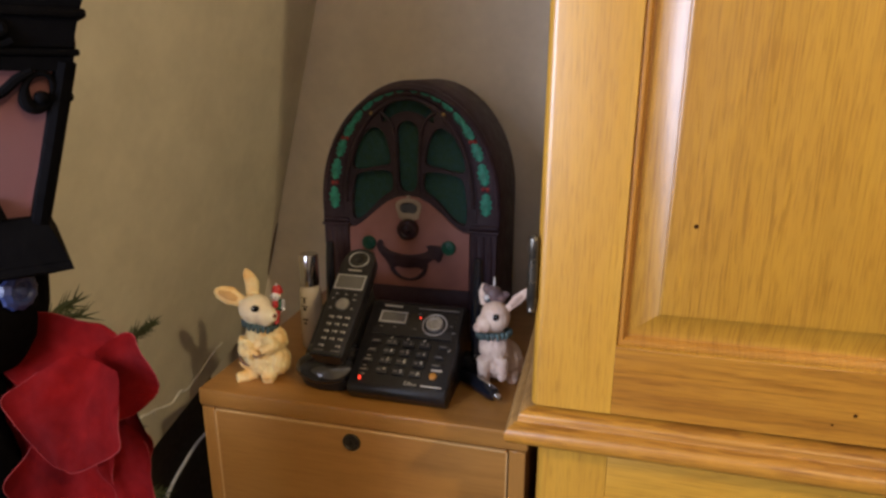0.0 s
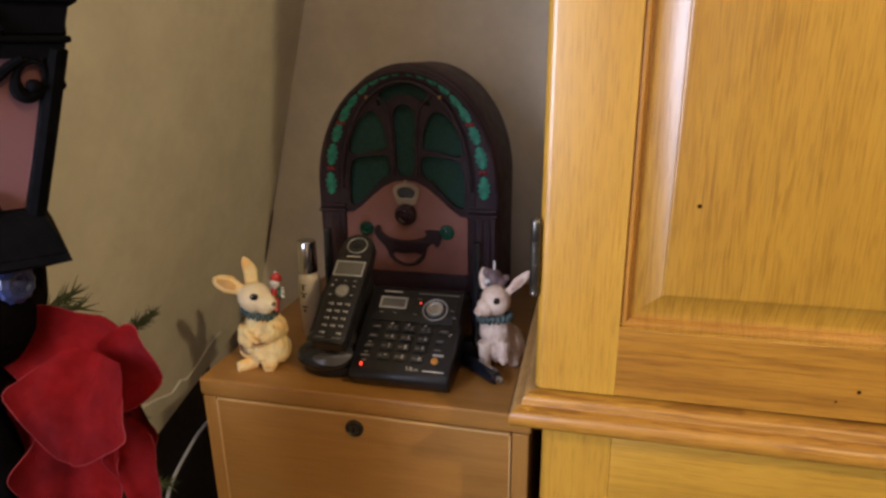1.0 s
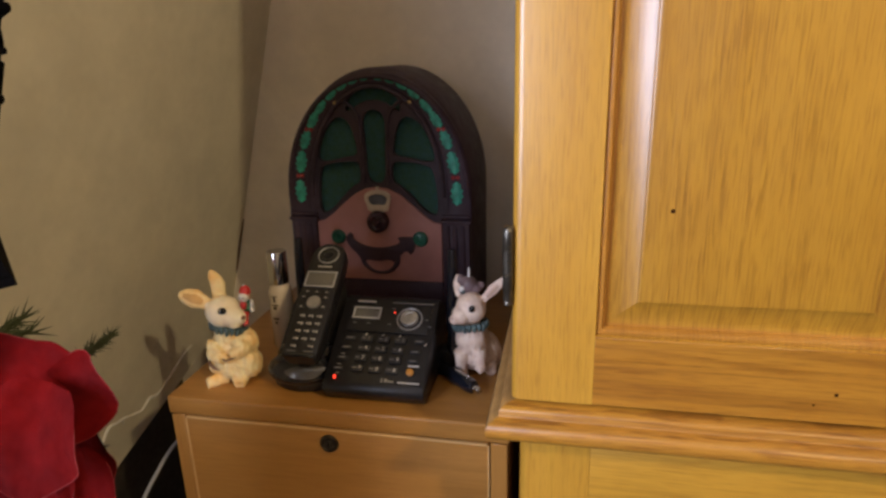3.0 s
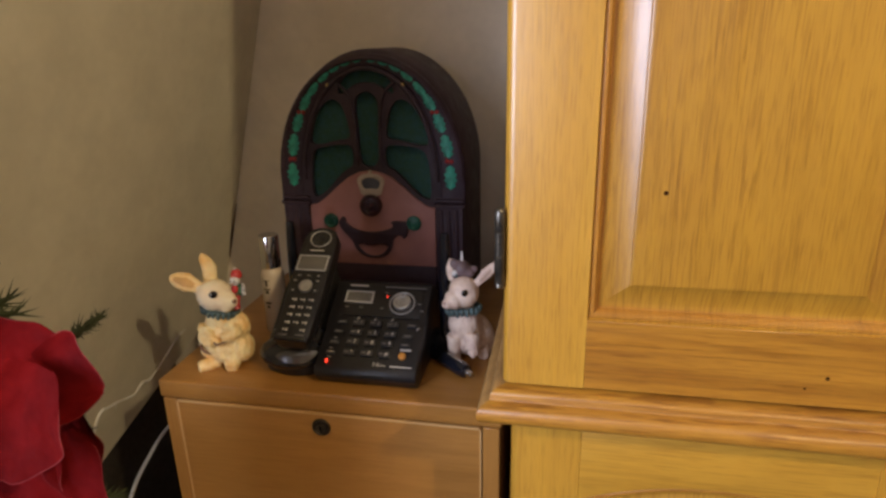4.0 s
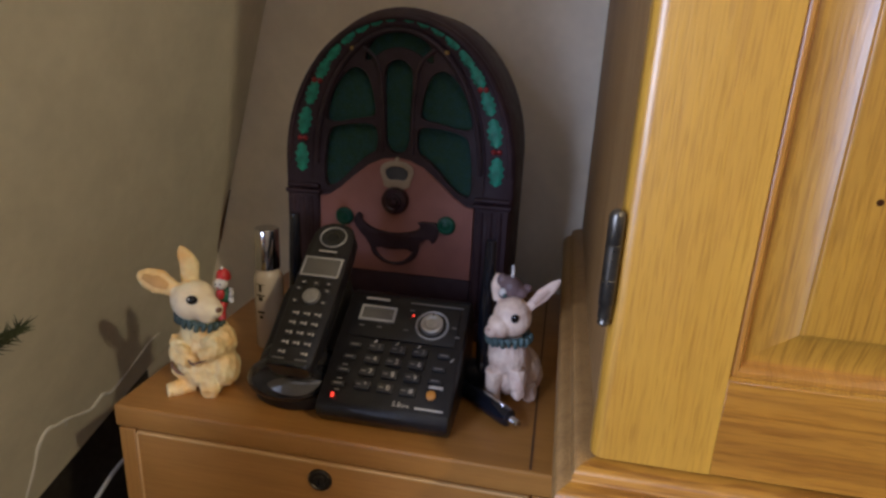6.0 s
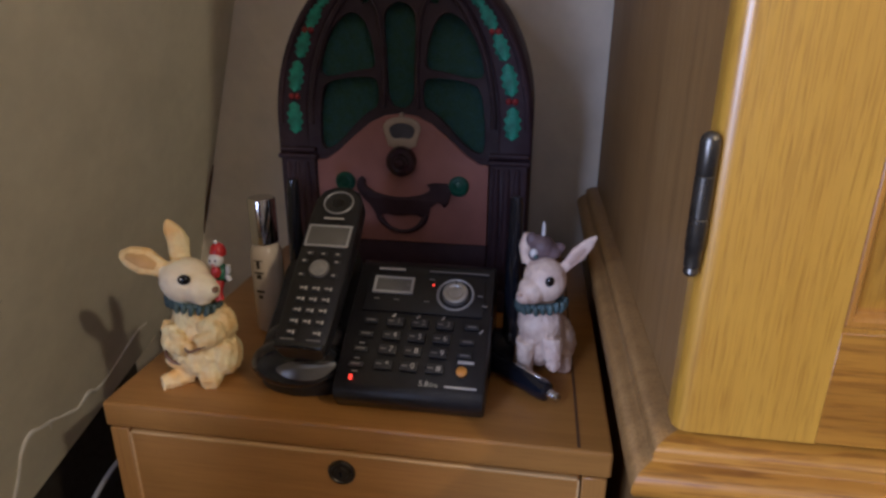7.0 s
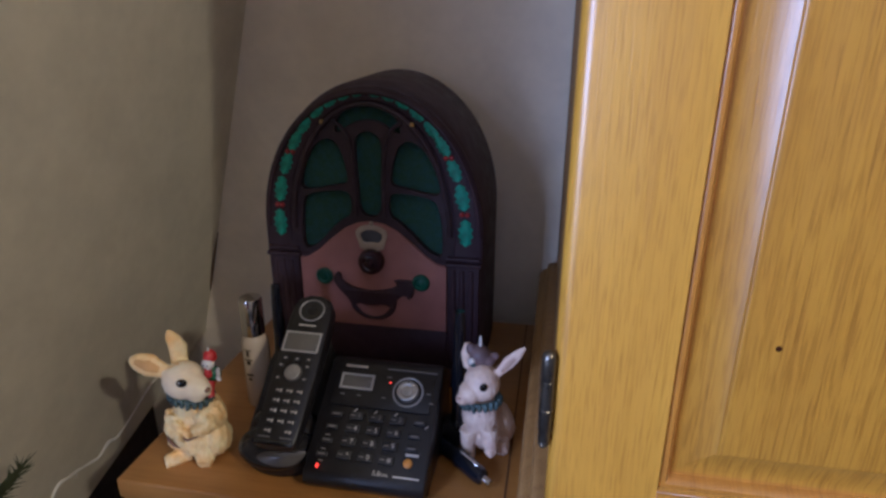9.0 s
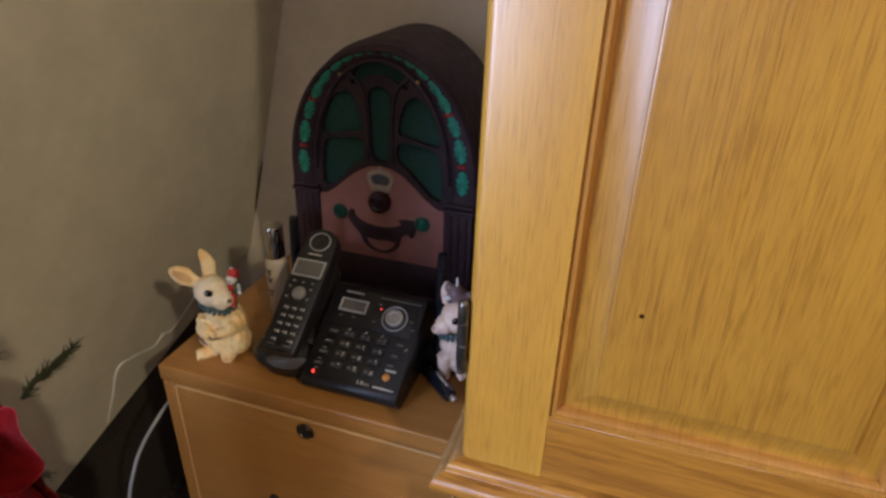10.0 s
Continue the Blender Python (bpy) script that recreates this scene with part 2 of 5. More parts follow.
def smooth(me, degrees=38):
    bm = bmesh.new()
    bm.from_mesh(me)
    for f in bm.faces:
        f.smooth = True
    for e in bm.edges:
        if len(e.link_faces) == 2 and e.calc_face_angle(0) > radians(degrees):
            e.smooth = False
    bm.to_mesh(me)
    bm.free()


def mesh_of(bm, name, mats, degrees=38):
    me = bpy.data.meshes.new(name)
    bm.normal_update()
    bm.to_mesh(me)
    bm.free()
    for m in (mats if isinstance(mats, (list, tuple)) else [mats]):
        me.materials.append(m)
    smooth(me, degrees)
    return me


def part(name, bm, mat, parent, label="", degrees=38):
    """Links a bmesh, given in world places, as one mesh under a thing or a part."""
    ob = new(name, mesh_of(bm, name, mat, degrees))
    ob.parent = parent
    if parent in ROOTS:
        ob.matrix_parent_inverse = Matrix.Translation(-ROOTS[parent])
    else:
        ob.matrix_parent_inverse = parent.matrix_basis.inverted()
    if label:
        tagged(ob, label)
    return ob


def solid(name, bm, mat, label, category="", kind="", group="", degrees=38):
    """A thing or piece of the setting that is one mesh."""
    return tagged(new(name, mesh_of(bm, name, mat, degrees)), label, category, group, kind)


def box(x0, x1, y0, y1, z0, z1, r=0.0, seg=2, m=None):
    bm = bmesh.new()
    bmesh.ops.create_cube(bm, size=1)
    for v in bm.verts:
        v.co = Vector((x0 + (v.co.x + 0.5) * (x1 - x0), y0 + (v.co.y + 0.5) * (y1 - y0), z0 + (v.co.z + 0.5) * (z1 - z0)))
    if r:
        bmesh.ops.bevel(bm, geom=bm.edges[:], offset=r, segments=seg, affect="EDGES", profile=0.5)
    if m:
        bm.transform(m)
    return bm


def joined(*bms):
    out = bmesh.new()
    for b in bms:
        me = bpy.data.meshes.new("tmp")
        b.to_mesh(me)
        b.free()
        out.from_mesh(me)
        bpy.data.meshes.remove(me)
    return out


def lathe(profile, m, seg=32, ring=False):
    """Turns (radius, height) pairs round the local z axis."""
    bm = bmesh.new()
    rings = []
    for r, h in profile:
        if r < 1e-6:
            rings.append([bm.verts.new((0, 0, h))])
        else:
            rings.append([bm.verts.new((r * math.cos(a), r * math.sin(a), h)) for a in [2 * math.pi * k / seg for k in range(seg)]])
    for a, b in zip(rings, rings[1:] + (rings[:1] if ring else [])):
        for k in range(seg):
            j = (k + 1) % seg
            if len(a) == 1 and len(b) > 1:
                bm.faces.new((a[0], b[j], b[k]))
            elif len(b) == 1 and len(a) > 1:
                bm.faces.new((a[k], a[j], b[0]))
            elif len(a) > 1:
                bm.faces.new((a[k], a[j], b[j], b[k]))
    for end, flip in ((rings[0], True), (rings[-1], False)):
        if len(end) > 1 and not ring:
            bm.faces.new(end[::-1] if flip else end)
    bmesh.ops.recalc_face_normals(bm, faces=bm.faces[:])
    bm.transform(m)
    return bm


def tube(points, radius, seg=8, closed=False, steps=6):
    """A round tube along a smooth line; radius may be a number or one for each point."""
    pts = [Vector(p) for p in points]
    rad = list(radius) if isinstance(radius, (list, tuple)) else [radius] * len(pts)
    fine, fr = [], []
    n = len(pts)
    for i in range(n if closed else n - 1):
        p0, p1, p2, p3 = (pts[(i - 1) % n] if closed or i else pts[0], pts[i], pts[(i + 1) % n], pts[(i + 2) % n] if closed or i + 2 < n else pts[-1])
        for k in range(steps):
            t = k / steps
            fine.append(0.5 * (2 * p1 + (p2 - p0) * t + (2 * p0 - 5 * p1 + 4 * p2 - p3) * t * t + (3 * p1 - p0 - 3 * p2 + p3) * t ** 3))
            fr.append(rad[i] + (rad[(i + 1) % n] - rad[i]) * t)
    if not closed:
        fine.append(pts[-1])
        fr.append(rad[-1])
    bm = bmesh.new()
    rings, count = [], len(fine)
    side = None
    for i, p in enumerate(fine):
        d = (fine[(i + 1) % count] - fine[i - 1]) if closed or 0 < i < count - 1 else (fine[1] - fine[0] if i == 0 else fine[-1] - fine[-2])
        d = d.normalized() if d.length > 1e-9 else Vector((0, 0, 1))
        if side is None:
            side = d.orthogonal().normalized()
        side = (side - d * side.dot(d)).normalized()
        up = d.cross(side)
        rings.append([bm.verts.new(p + fr[i] * (math.cos(a) * side + math.sin(a) * up)) for a in [2 * math.pi * k / seg for k in range(seg)]])
    pairs = list(zip(rings, rings[1:])) + ([(rings[-1], rings[0])] if closed else [])
    for a, b in pairs:
        for k in range(seg):
            j = (k + 1) % seg
            bm.faces.new((a[k], a[j], b[j], b[k]))
    if not closed:
        bm.faces.new(rings[0][::-1])
        bm.faces.new(rings[-1])
    bmesh.ops.recalc_face_normals(bm, faces=bm.faces[:])
    return bm


def evaluated_bm(ob):
    bpy.context.view_layer.update()
    dg = bpy.context.evaluated_depsgraph_get()
    me = bpy.data.meshes.new_from_object(ob.evaluated_get(dg))
    bm = bmesh.new()
    bm.from_mesh(me)
    bpy.data.meshes.remove(me)
    data = ob.data
    bpy.data.objects.remove(ob)
    (bpy.data.curves if isinstance(data, bpy.types.Curve) else bpy.data.meshes).remove(data)
    return bm


def plate(loops, half, m, bevel=0.0, inward=True):
    """A plate with holes from closed 2D loops, 2 * half thick, with rounded edges, placed by m."""
    cu = bpy.data.curves.new("tmp", "CURVE")
    cu.dimensions, cu.fill_mode = "2D", "BOTH"
    cu.extrude, cu.bevel_depth, cu.bevel_resolution, cu.offset = max(half - bevel, 1e-5), bevel, 1, (-bevel if inward else 0.0)
    for loop in loops:
        sp = cu.splines.new("POLY")
        sp.points.add(len(loop) - 1)
        for p, (x, y) in zip(sp.points, loop):
            p.co = (x, y, 0, 1)
        sp.use_cyclic_u = True
    bm = evaluated_bm(new("tmp", cu))
    bmesh.ops.remove_doubles(bm, verts=bm.verts[:], dist=1e-6)
    bm.transform(m)
    return bm


def pierced(outer, holes, y_front, y_back):
    """An upright plate with several holes: loops of (x, z)."""
    loops = [outer] + holes
    flat = [p for loop in loops for p in loop]
    edges, at = [], 0
    for loop in loops:
        n = len(loop)
        edges += [(at + i, at + (i + 1) % n) for i in range(n)]
        at += n

    def within(x, z, loop):
        inside = False
        for (ax, az), (bx, bz) in zip(loop, loop[1:] + loop[:1]):
            if (az > z) != (bz > z) and x < (bx - ax) * (z - az) / (bz - az) + ax:
                inside = not inside
        return inside

    points, _, tris, *_ = delaunay_2d_cdt([Vector(p) for p in flat], edges, [], 0, 1e-7)
    bm = bmesh.new()
    f = [bm.verts.new((p.x, y_front, p.y)) for p in points]
    k = [bm.verts.new((p.x, y_back, p.y)) for p in points]
    for t in tris:
        x, z = sum(points[i].x for i in t) / 3, sum(points[i].y for i in t) / 3
        if within(x, z, outer) and not any(within(x, z, hole) for hole in holes):
            bm.faces.new([f[i] for i in t])
            bm.faces.new([k[i] for i in t][::-1])
    at = 0
    for loop in loops:
        n = len(loop)
        for i in range(n):
            p, q = at + i, at + (i + 1) % n
            bm.faces.new((f[p], f[q], k[q], k[p]))
        at += n
    bmesh.ops.recalc_face_normals(bm, faces=bm.faces[:])
    return bm


def lettering(text, size, m, depth=0.0002):
    cu = bpy.data.curves.new("tmp", "FONT")
    cu.body, cu.size, cu.extrude = text, size, depth
    cu.align_x, cu.align_y = "CENTER", "CENTER"
    bm = evaluated_bm(new("tmp", cu))
    bm.transform(m)
    return bm


def rounded(points, passes=2):
    """Corner-cut smoothing of a closed 2D loop."""
    for _ in range(passes):
        out = []
        for (ax, ay), (bx, by) in zip(points, points[1:] + points[:1]):
            out += [(0.75 * ax + 0.25 * bx, 0.75 * ay + 0.25 * by), (0.25 * ax + 0.75 * bx, 0.25 * ay + 0.75 * by)]
        points = out
    return points


def ball(c, r, turn=(0, 0, 0), seg=20):
    bm = bmesh.new()
    bmesh.ops.create_uvsphere(bm, u_segments=seg, v_segments=max(8, seg * 2 // 3), radius=1)
    bm.transform(pose(*c, *turn) @ Matrix.Diagonal((*r, 1)))
    return bm


def fused(bms, voxel=0.0016, rounds=6, carve=0.0):
    """Several overlapping forms as one modelled skin."""
    me = bpy.data.meshes.new("tmp")
    b = joined(*bms)
    b.to_mesh(me)
    b.free()
    ob = new("tmp", me)
    md = ob.modifiers.new("r", "REMESH")
    md.mode, md.voxel_size = "VOXEL", voxel
    sm = ob.modifiers.new("s", "SMOOTH")
    sm.iterations, sm.factor = rounds, 0.5
    bm = evaluated_bm(ob)
    if carve:
        bm.normal_update()
        for v in bm.verts:
            p = v.co
            n = noise.noise(Vector((p.x * 210, p.y * 210, p.z * 80))) + 0.5 * noise.noise(p * 420)
            v.co = p + v.normal * carve * n * (1.0 if p.z < 0.785 else 0.28)
    return bm


def marked(groups, name):
    """One mesh of several painted pieces: (bmesh, material index)."""
    out = bmesh.new()
    for bm, index in groups:
        if index is not None:
            for f in bm.faces:
                f.material_index = index
        me = bpy.data.meshes.new("tmp")
        bm.to_mesh(me)
        bm.free()
        out.from_mesh(me)
        bpy.data.meshes.remove(me)
    return out


def prism(outline, x0, x1, r=0.0, m=None, seg=2):
    """A (y, z) outline extruded along x."""
    bm = bmesh.new()
    a = [bm.verts.new((x0, y, z)) for y, z in outline]
    b = [bm.verts.new((x1, y, z)) for y, z in outline]
    n = len(outline)
    bm.faces.new(a)
    bm.faces.new(b[::-1])
    for i in range(n):
        bm.faces.new((a[i], b[i], b[(i + 1) % n], a[(i + 1) % n]))
    bmesh.ops.recalc_face_normals(bm, faces=bm.faces[:])
    if r:
        bmesh.ops.bevel(bm, geom=bm.edges[:], offset=r, segments=seg, affect="EDGES", profile=0.5)
    if m:
        bm.transform(m)
    return bm


def quad_sheet(rows):
    """A sheet from rows of points."""
    bm = bmesh.new()
    vs = [[bm.verts.new(p) for p in row] for row in rows]
    for a, b in zip(vs, vs[1:]):
        for k in range(len(a) - 1):
            bm.faces.new((a[k], a[k + 1], b[k + 1], b[k]))
    bmesh.ops.recalc_face_normals(bm, faces=bm.faces[:])
    return bm


# ---------- the room ----------
TOP = 0.705          # top of the filing cabinet
BACK = 1.22          # back wall
LEAN_X = 0.262


def slope_x(z):
    return -0.585 + LEAN_X * (z - 1.2)


solid("floor", box(-1.0, 2.3, -2.5, 1.4, -0.1, 0.0), carpet, "dark brown carpeted floor", "floor", "structure")
solid("ceiling", box(-1.0, 2.3, -2.5, 1.4, 2.4, 2.5), ceiling_paint, "plain off-white ceiling", "ceiling", "structure")
solid("wall_back", box(-1.0, 2.3, BACK, BACK + 0.12, 0.0, 2.4), plaster_back, "grey beige painted back wall", "wall", "structure")
solid("wall_right", box(2.18, 2.3, -2.38, BACK, 0.0, 2.4), room_paint, "unseen tan side wall, dark to limit bounced light", "wall", "structure")
solid("wall_front", box(-1.0, 2.3, -2.5, -2.38, 0, 2.4), room_paint, "unseen tan wall, dark to limit bounced light", "wall", "structure")
WY0, WY1, WZ0, WZ1, WX = -1.20, -0.20, 0.79, 1.71, -0.78
solid("wall_dormer", joined(box(WX - 0.12, WX, -2.38, WY0, 0, 2.4), box(WX - 0.12, WX, WY1, 0.10, 0, 2.4), box(WX - 0.12, WX, WY0, WY1, 0, WZ0), box(WX - 0.12, WX, WY0, WY1, WZ1, 2.4)),
      plaster, "beige painted wall with a window opening", "wall", "structure")
# the sloping wall; its lower edge climbs towards the back, over a dark recess
def slope_foot(y):
    return 0.437 + 0.41 * (y - 0.827)


slope = bmesh.new()
ends = []
for y in (0.10, BACK):
    z0 = slope_foot(y)
    ends.append([slope.verts.new((x, y, z)) for x, z in ((slope_x(z0), z0), (slope_x(2.4), 2.4), (-1.0, 2.4), (-1.0, z0 + 0.02), (slope_x(z0) - 0.025, z0 + 0.004))])
slope.faces.new(ends[0])
slope.faces.new(ends[1][::-1])
for i in range(5):
    slope.faces.new((ends[0][i], ends[1][i], ends[1][(i + 1) % 5], ends[0][(i + 1) % 5]))
bmesh.ops.recalc_face_normals(slope, faces=slope.faces[:])
solid("wall_left", slope, plaster, "beige painted sloping wall", "wall", "structure", degrees=3)
solid("wall_knee", box(-1.0, -0.90, 0.10, BACK, 0.0, 0.60), knee_shade_paint, "low recessed wall under the slope, coloured dark for its shade", "wall", "structure")
rng = random.Random(4)
EDGE = ((1.062, 0.588), (1.045, 0.586), (1.028, 0.580), (0.988, 0.553), (0.962, 0.539), (0.945, 0.535), (0.926, 0.542), (0.906, 0.529), (0.888, 0.533), (0.870, 0.539), (0.853, 0.544), (0.836, 0.546), (0.822, 0.551), (0.812, 0.546), (0.804, 0.530), (0.801, 0.512), (0.797, 0.485), (0.790, 0.455), (0.785, 0.430))
bead = [(slope_x(z) + 0.0006, y + rng.uniform(-0.001, 0.001), z) for y, z in EDGE]
width = [1.7 * w for w in (0.0004, 0.0009, 0.0012, 0.0008, 0.0010, 0.0018, 0.0021, 0.0012, 0.0016, 0.0010, 0.0019, 0.0013, 0.0020, 0.0018, 0.0016, 0.0012, 0.0015, 0.0010, 0.0008)]
drip = tube([(slope_x(z) + 0.0006, y, z) for y, z in ((0.853, 0.544), (0.854, 0.538), (0.855, 0.531))], [0.0014, 0.0016, 0.0006], 6, steps=3)
solid("trim", joined(tube(bead, width, 6, steps=4), drip), plaster_edge, "uneven pale plaster bead with a drip along the sloping wall", "trim", "structure")
crack = bmesh.new()
rows_ = []
for z, w in ((0.690, 0.001), (0.705, 0.007), (0.735, 0.010), (0.765, 0.009), (0.790, 0.006), (0.815, 0.001)):
    rows_.append([crack.verts.new((slope_x(z) + dx, y, z)) for dx, y in ((0.0015, BACK - 0.0005), (0.0015, BACK - 0.001 - 0.7 * w), (-0.002, BACK - 0.001 - 0.7 * w), (-0.002, BACK - 0.0005))])
for p, q in zip(rows_, rows_[1:]):
    for k in range(4):
        crack.faces.new((p[k], p[(k + 1) % 4], q[(k + 1) % 4], q[k]))
crack.faces.new(rows_[0][::-1])
crack.faces.new(rows_[-1])
bmesh.ops.recalc_face_normals(crack, faces=crack.faces[:])
solid("trim_crack", crack, groove_brown, "dark open crack in the corner of the walls", "crack", "structure")
window = thing("window_1", (WX - 0.06, (WY0 + WY1) / 2, WZ0), "plain white window frame set in the beige wall", "window", kind="structure")
part("window_frame", joined(box(WX - 0.09, WX - 0.04, WY0, WY0 + 0.04, WZ0, WZ1), box(WX - 0.09, WX - 0.04, WY1 - 0.04, WY1, WZ0, WZ1), box(WX - 0.09, WX - 0.04, WY0 + 0.04, WY1 - 0.04, WZ0, WZ0 + 0.04), box(WX - 0.09, WX - 0.04, WY0 + 0.04, WY1 - 0.04, WZ1 - 0.04, WZ1)), elf_white, window)

# ---------- the oak armoire ----------
armoire = thing("armoire", (0.35, 0.9, 0), "honey oak armoire with a raised-panel door and moulded ledge", "armoire")
AX, AR, FRONT = -0.046, 0.80, 0.590       # side, far side, carcass front
DOOR = 0.571                             # door face
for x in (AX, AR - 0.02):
    part("side_panel", box(x, x + 0.02, FRONT, 1.19, 0.815, 1.95), oak_side_shade, armoire)
part("top_panel", box(AX + 0.02, AR - 0.02, FRONT + 0.02, 1.19, 1.93, 1.95), oak_across, armoire)
part("back_panel", box(AX + 0.02, AR - 0.02, 1.17, 1.19, 0.815, 1.93), oak_up, armoire)
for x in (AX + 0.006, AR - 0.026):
    part("lower_side_panel", box(x, x + 0.02, 0.592, 1.19, 0.0, 0.7695), oak_side_shade, armoire)
part("lower_back_panel", box(AX + 0.026, AR - 0.026, 1.17, 1.19, 0.05, 0.7695), oak_up, armoire)


def moulding(profile, x0, x1, y_face, y_back):
    """A moulding that runs along the front and returns along both sides: (out, z) pairs."""
    bm = bmesh.new()
    lines = []
    for out, z in profile:
        lines.append([bm.verts.new(p) for p in ((x0 - out, y_back, z), (x0 - out, y_face - out, z), (x1 + out, y_face - out, z), (x1 + out, y_back, z))])
    for a, b in zip(lines, lines[1:] + lines[:1]):
        for k in range(3):
            bm.faces.new((a[k], a[k + 1], b[k + 1], b[k])).material_index = 0 if k == 1 else 1
    bm.faces.new([l[0] for l in lines])
    bm.faces.new([l[3] for l in lines][::-1])
    bmesh.ops.recalc_face_normals(bm, faces=bm.faces[:])
    return bm


ledge = [(-0.02, 0.770), (0.006, 0.770), (0.012, 0.774), (0.019, 0.777), (0.025, 0.780), (0.028, 0.785), (0.0275, 0.791), (0.024, 0.7965), (0.019, 0.799), (0.0165, 0.7998), (0.0155, 0.8015), (0.0155, 0.8055), (0.013, 0.809), (0.008, 0.8115), (-0.02, 0.8145)]
# the side returns of the ledge have their shade coloured in too
part("ledge", moulding(ledge, AX, AR, 0.578, 1.19), [oak_ledge, oak_side_shade], armoire, degrees=50)


def raised_door(x0, x1, z0, z1, stile, rail, face, thick, arch=0.0, body="door"):
    """A framed door with a bevelled raised panel; arch: rise of the top rail's curve."""
    door = part(body, box(x0 + stile - 0.004, x1 - stile + 0.004, face + 0.013, face + thick - 0.001, z0 + rail - 0.004, z1 - rail + 0.004), oak_up, armoire)
    for a, b, outer in ((x0, x0 + stile, x0), (x1 - stile, x1, x1)):
        bm = box(a, b, face, face + thick, z0, z1)
        bmesh.ops.bevel(bm, geom=[e for e in bm.edges if all(abs(v.co.x - outer) < 1e-6 and abs(v.co.y - face) < 1e-6 for v in e.verts)], offset=0.0085, segments=5, affect="EDGES", profile=0.5)
        part("stile", bm, oak_up, door)
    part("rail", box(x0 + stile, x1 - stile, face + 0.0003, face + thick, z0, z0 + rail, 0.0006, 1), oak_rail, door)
    inner = (x0 + stile, x1 - stile, z0 + rail, z1 - rail)
    if arch:
        steps = 24
        low = z1 - rail - arch
        line = [(inner[0] + (inner[1] - inner[0]) * k / steps, low + arch * math.sin(math.pi * k / steps) ** 0.8) for k in range(steps + 1)]
        loop = [(inner[0], z1), *line, (inner[1], z1)]
        part("rail", plate([loop], 0.0085, pose(0, face + 0.0093, 0, 90), 0.001), oak_pale, door)
    else:
        part("rail", box(x0 + stile, x1 - stile, face + 0.0003, face + thick, z1 - rail, z1, 0.0006, 1), oak_rail, door)
    # bead, groove and bevel step inwards to the raised field
    bm = bmesh.new()
    rings = []
    for inset, deep in ((-0.0005, 0.0005), (0.0012, 0.0040), (0.003, 0.0030), (0.0055, 0.0034), (0.0074, 0.0058), (0.0085, 0.0118), (0.0105, 0.0124), (0.0140, 0.0124), (0.0155, 0.0121), (0.0350, 0.0036), (0.0358, 0.0032), (0.0366, 0.0011), (0.0380, 0.0005), (0.0400, 0.0002)):
        ring = []
        n = 24
        a, b, c, d = inner[0] + inset, inner[1] - inset, inner[2] + inset, inner[3] - inset
        for k in range(n + 1):
            u = k / n
            top = d if not arch else d - arch + arch * math.sin(math.pi * u) ** 0.8
            ring.append(bm.verts.new((a + (b - a) * u, face + deep, top)))
        ring += [bm.verts.new((b, face + deep, c)), bm.verts.new((a, face + deep, c))]
        rings.append(ring)
    for p, q in zip(rings, rings[1:]):
        for k in range(len(p)):
            j = (k + 1) % len(p)
            f = bm.faces.new((p[k], p[j], q[j], q[k]))
            f.material_index = 1 if q is not rings[1] and rings.index(q) <= 6 else 0
    bm.faces.new(rings[-1])
    bmesh.ops.recalc_face_normals(bm, faces=bm.faces[:])
    part("panel", bm, [oak_panel, oak_bead], door, degrees=32)
    return door


upper_door = raised_door(-0.050, 0.372, 0.8165, 1.90, 0.078, 0.0715, DOOR, 0.019)
raised_door(0.376, 0.798, 0.8165, 1.90, 0.078, 0.0715, DOOR, 0.019)
raised_door(-0.041, 0.372, 0.06, 0.768, 0.070, 0.058, 0.575, 0.017, arch=0.03, body="lower_door")
raised_door(0.376, 0.793, 0.06, 0.768, 0.070, 0.058, 0.575, 0.017, arch=0.03, body="lower_door")
part("plinth", box(AX + 0.03, AR - 0.03, 0.60, 1.16, 0.0, 0.055), oak_across, armoire)
for x, z, r in ((0.0872, 1.0107, 0.0021), (0.239, 0.8455, 0.0019), (0.222, 0.834, 0.0012)):
    on_rail = z < 0.88
    part("knot", lathe([(0, 0), (r, 0.0001), (r * 0.8, 0.0005), (0, 0.0006)], pose(x, DOOR + (0.0003 if on_rail else 0.0002), z, 90), 10), knot_dark, upper_door, "small dark knot in the oak")
hinge = part("hinge", lathe([(0, 0.9155), (0.003, 0.916), (0.0042, 0.918), (0.0036, 0.9205), (0.0044, 0.9215), (0.0044, 0.930), (0.0050, 0.931), (0.0050, 0.9475), (0.0046, 0.948), (0.0046, 0.9485), (0.0050, 0.949), (0.0050, 0.9705), (0.0046, 0.971), (0.0050, 0.9718), (0.0050, 0.989), (0.0040, 0.992), (0.002, 0.9935), (0, 0.994)], pose(-0.0540, 0.5715, 0), 20), bronze, armoire, "dark bronze barrel hinge")
part("leaf", box(-0.0512, -0.0502, 0.574, 0.588, 0.926, 0.985, 0.0003, 1), bronze, hinge)
for z in (1.66,):
    h2 = part("hinge", lathe([(0, z), (0.004, z + 0.002), (0.005, z + 0.01), (0.005, z + 0.07), (0, z + 0.078)], pose(-0.0540, 0.5715, 0), 20), bronze, armoire, "dark bronze barrel hinge")

# ---------- the filing cabinet ----------
cabinet = thing("filing_cabinet", (-0.297, 0.94, 0), "brown veneered two-drawer filing cabinet with a round lock", "cabinet")
CX0, CX1, CF = -0.533, -0.061, 0.691
part("top", box(CX0, CX1, CF, 1.165, 0.6785, TOP, 0.003, 3), veneer_across, cabinet)
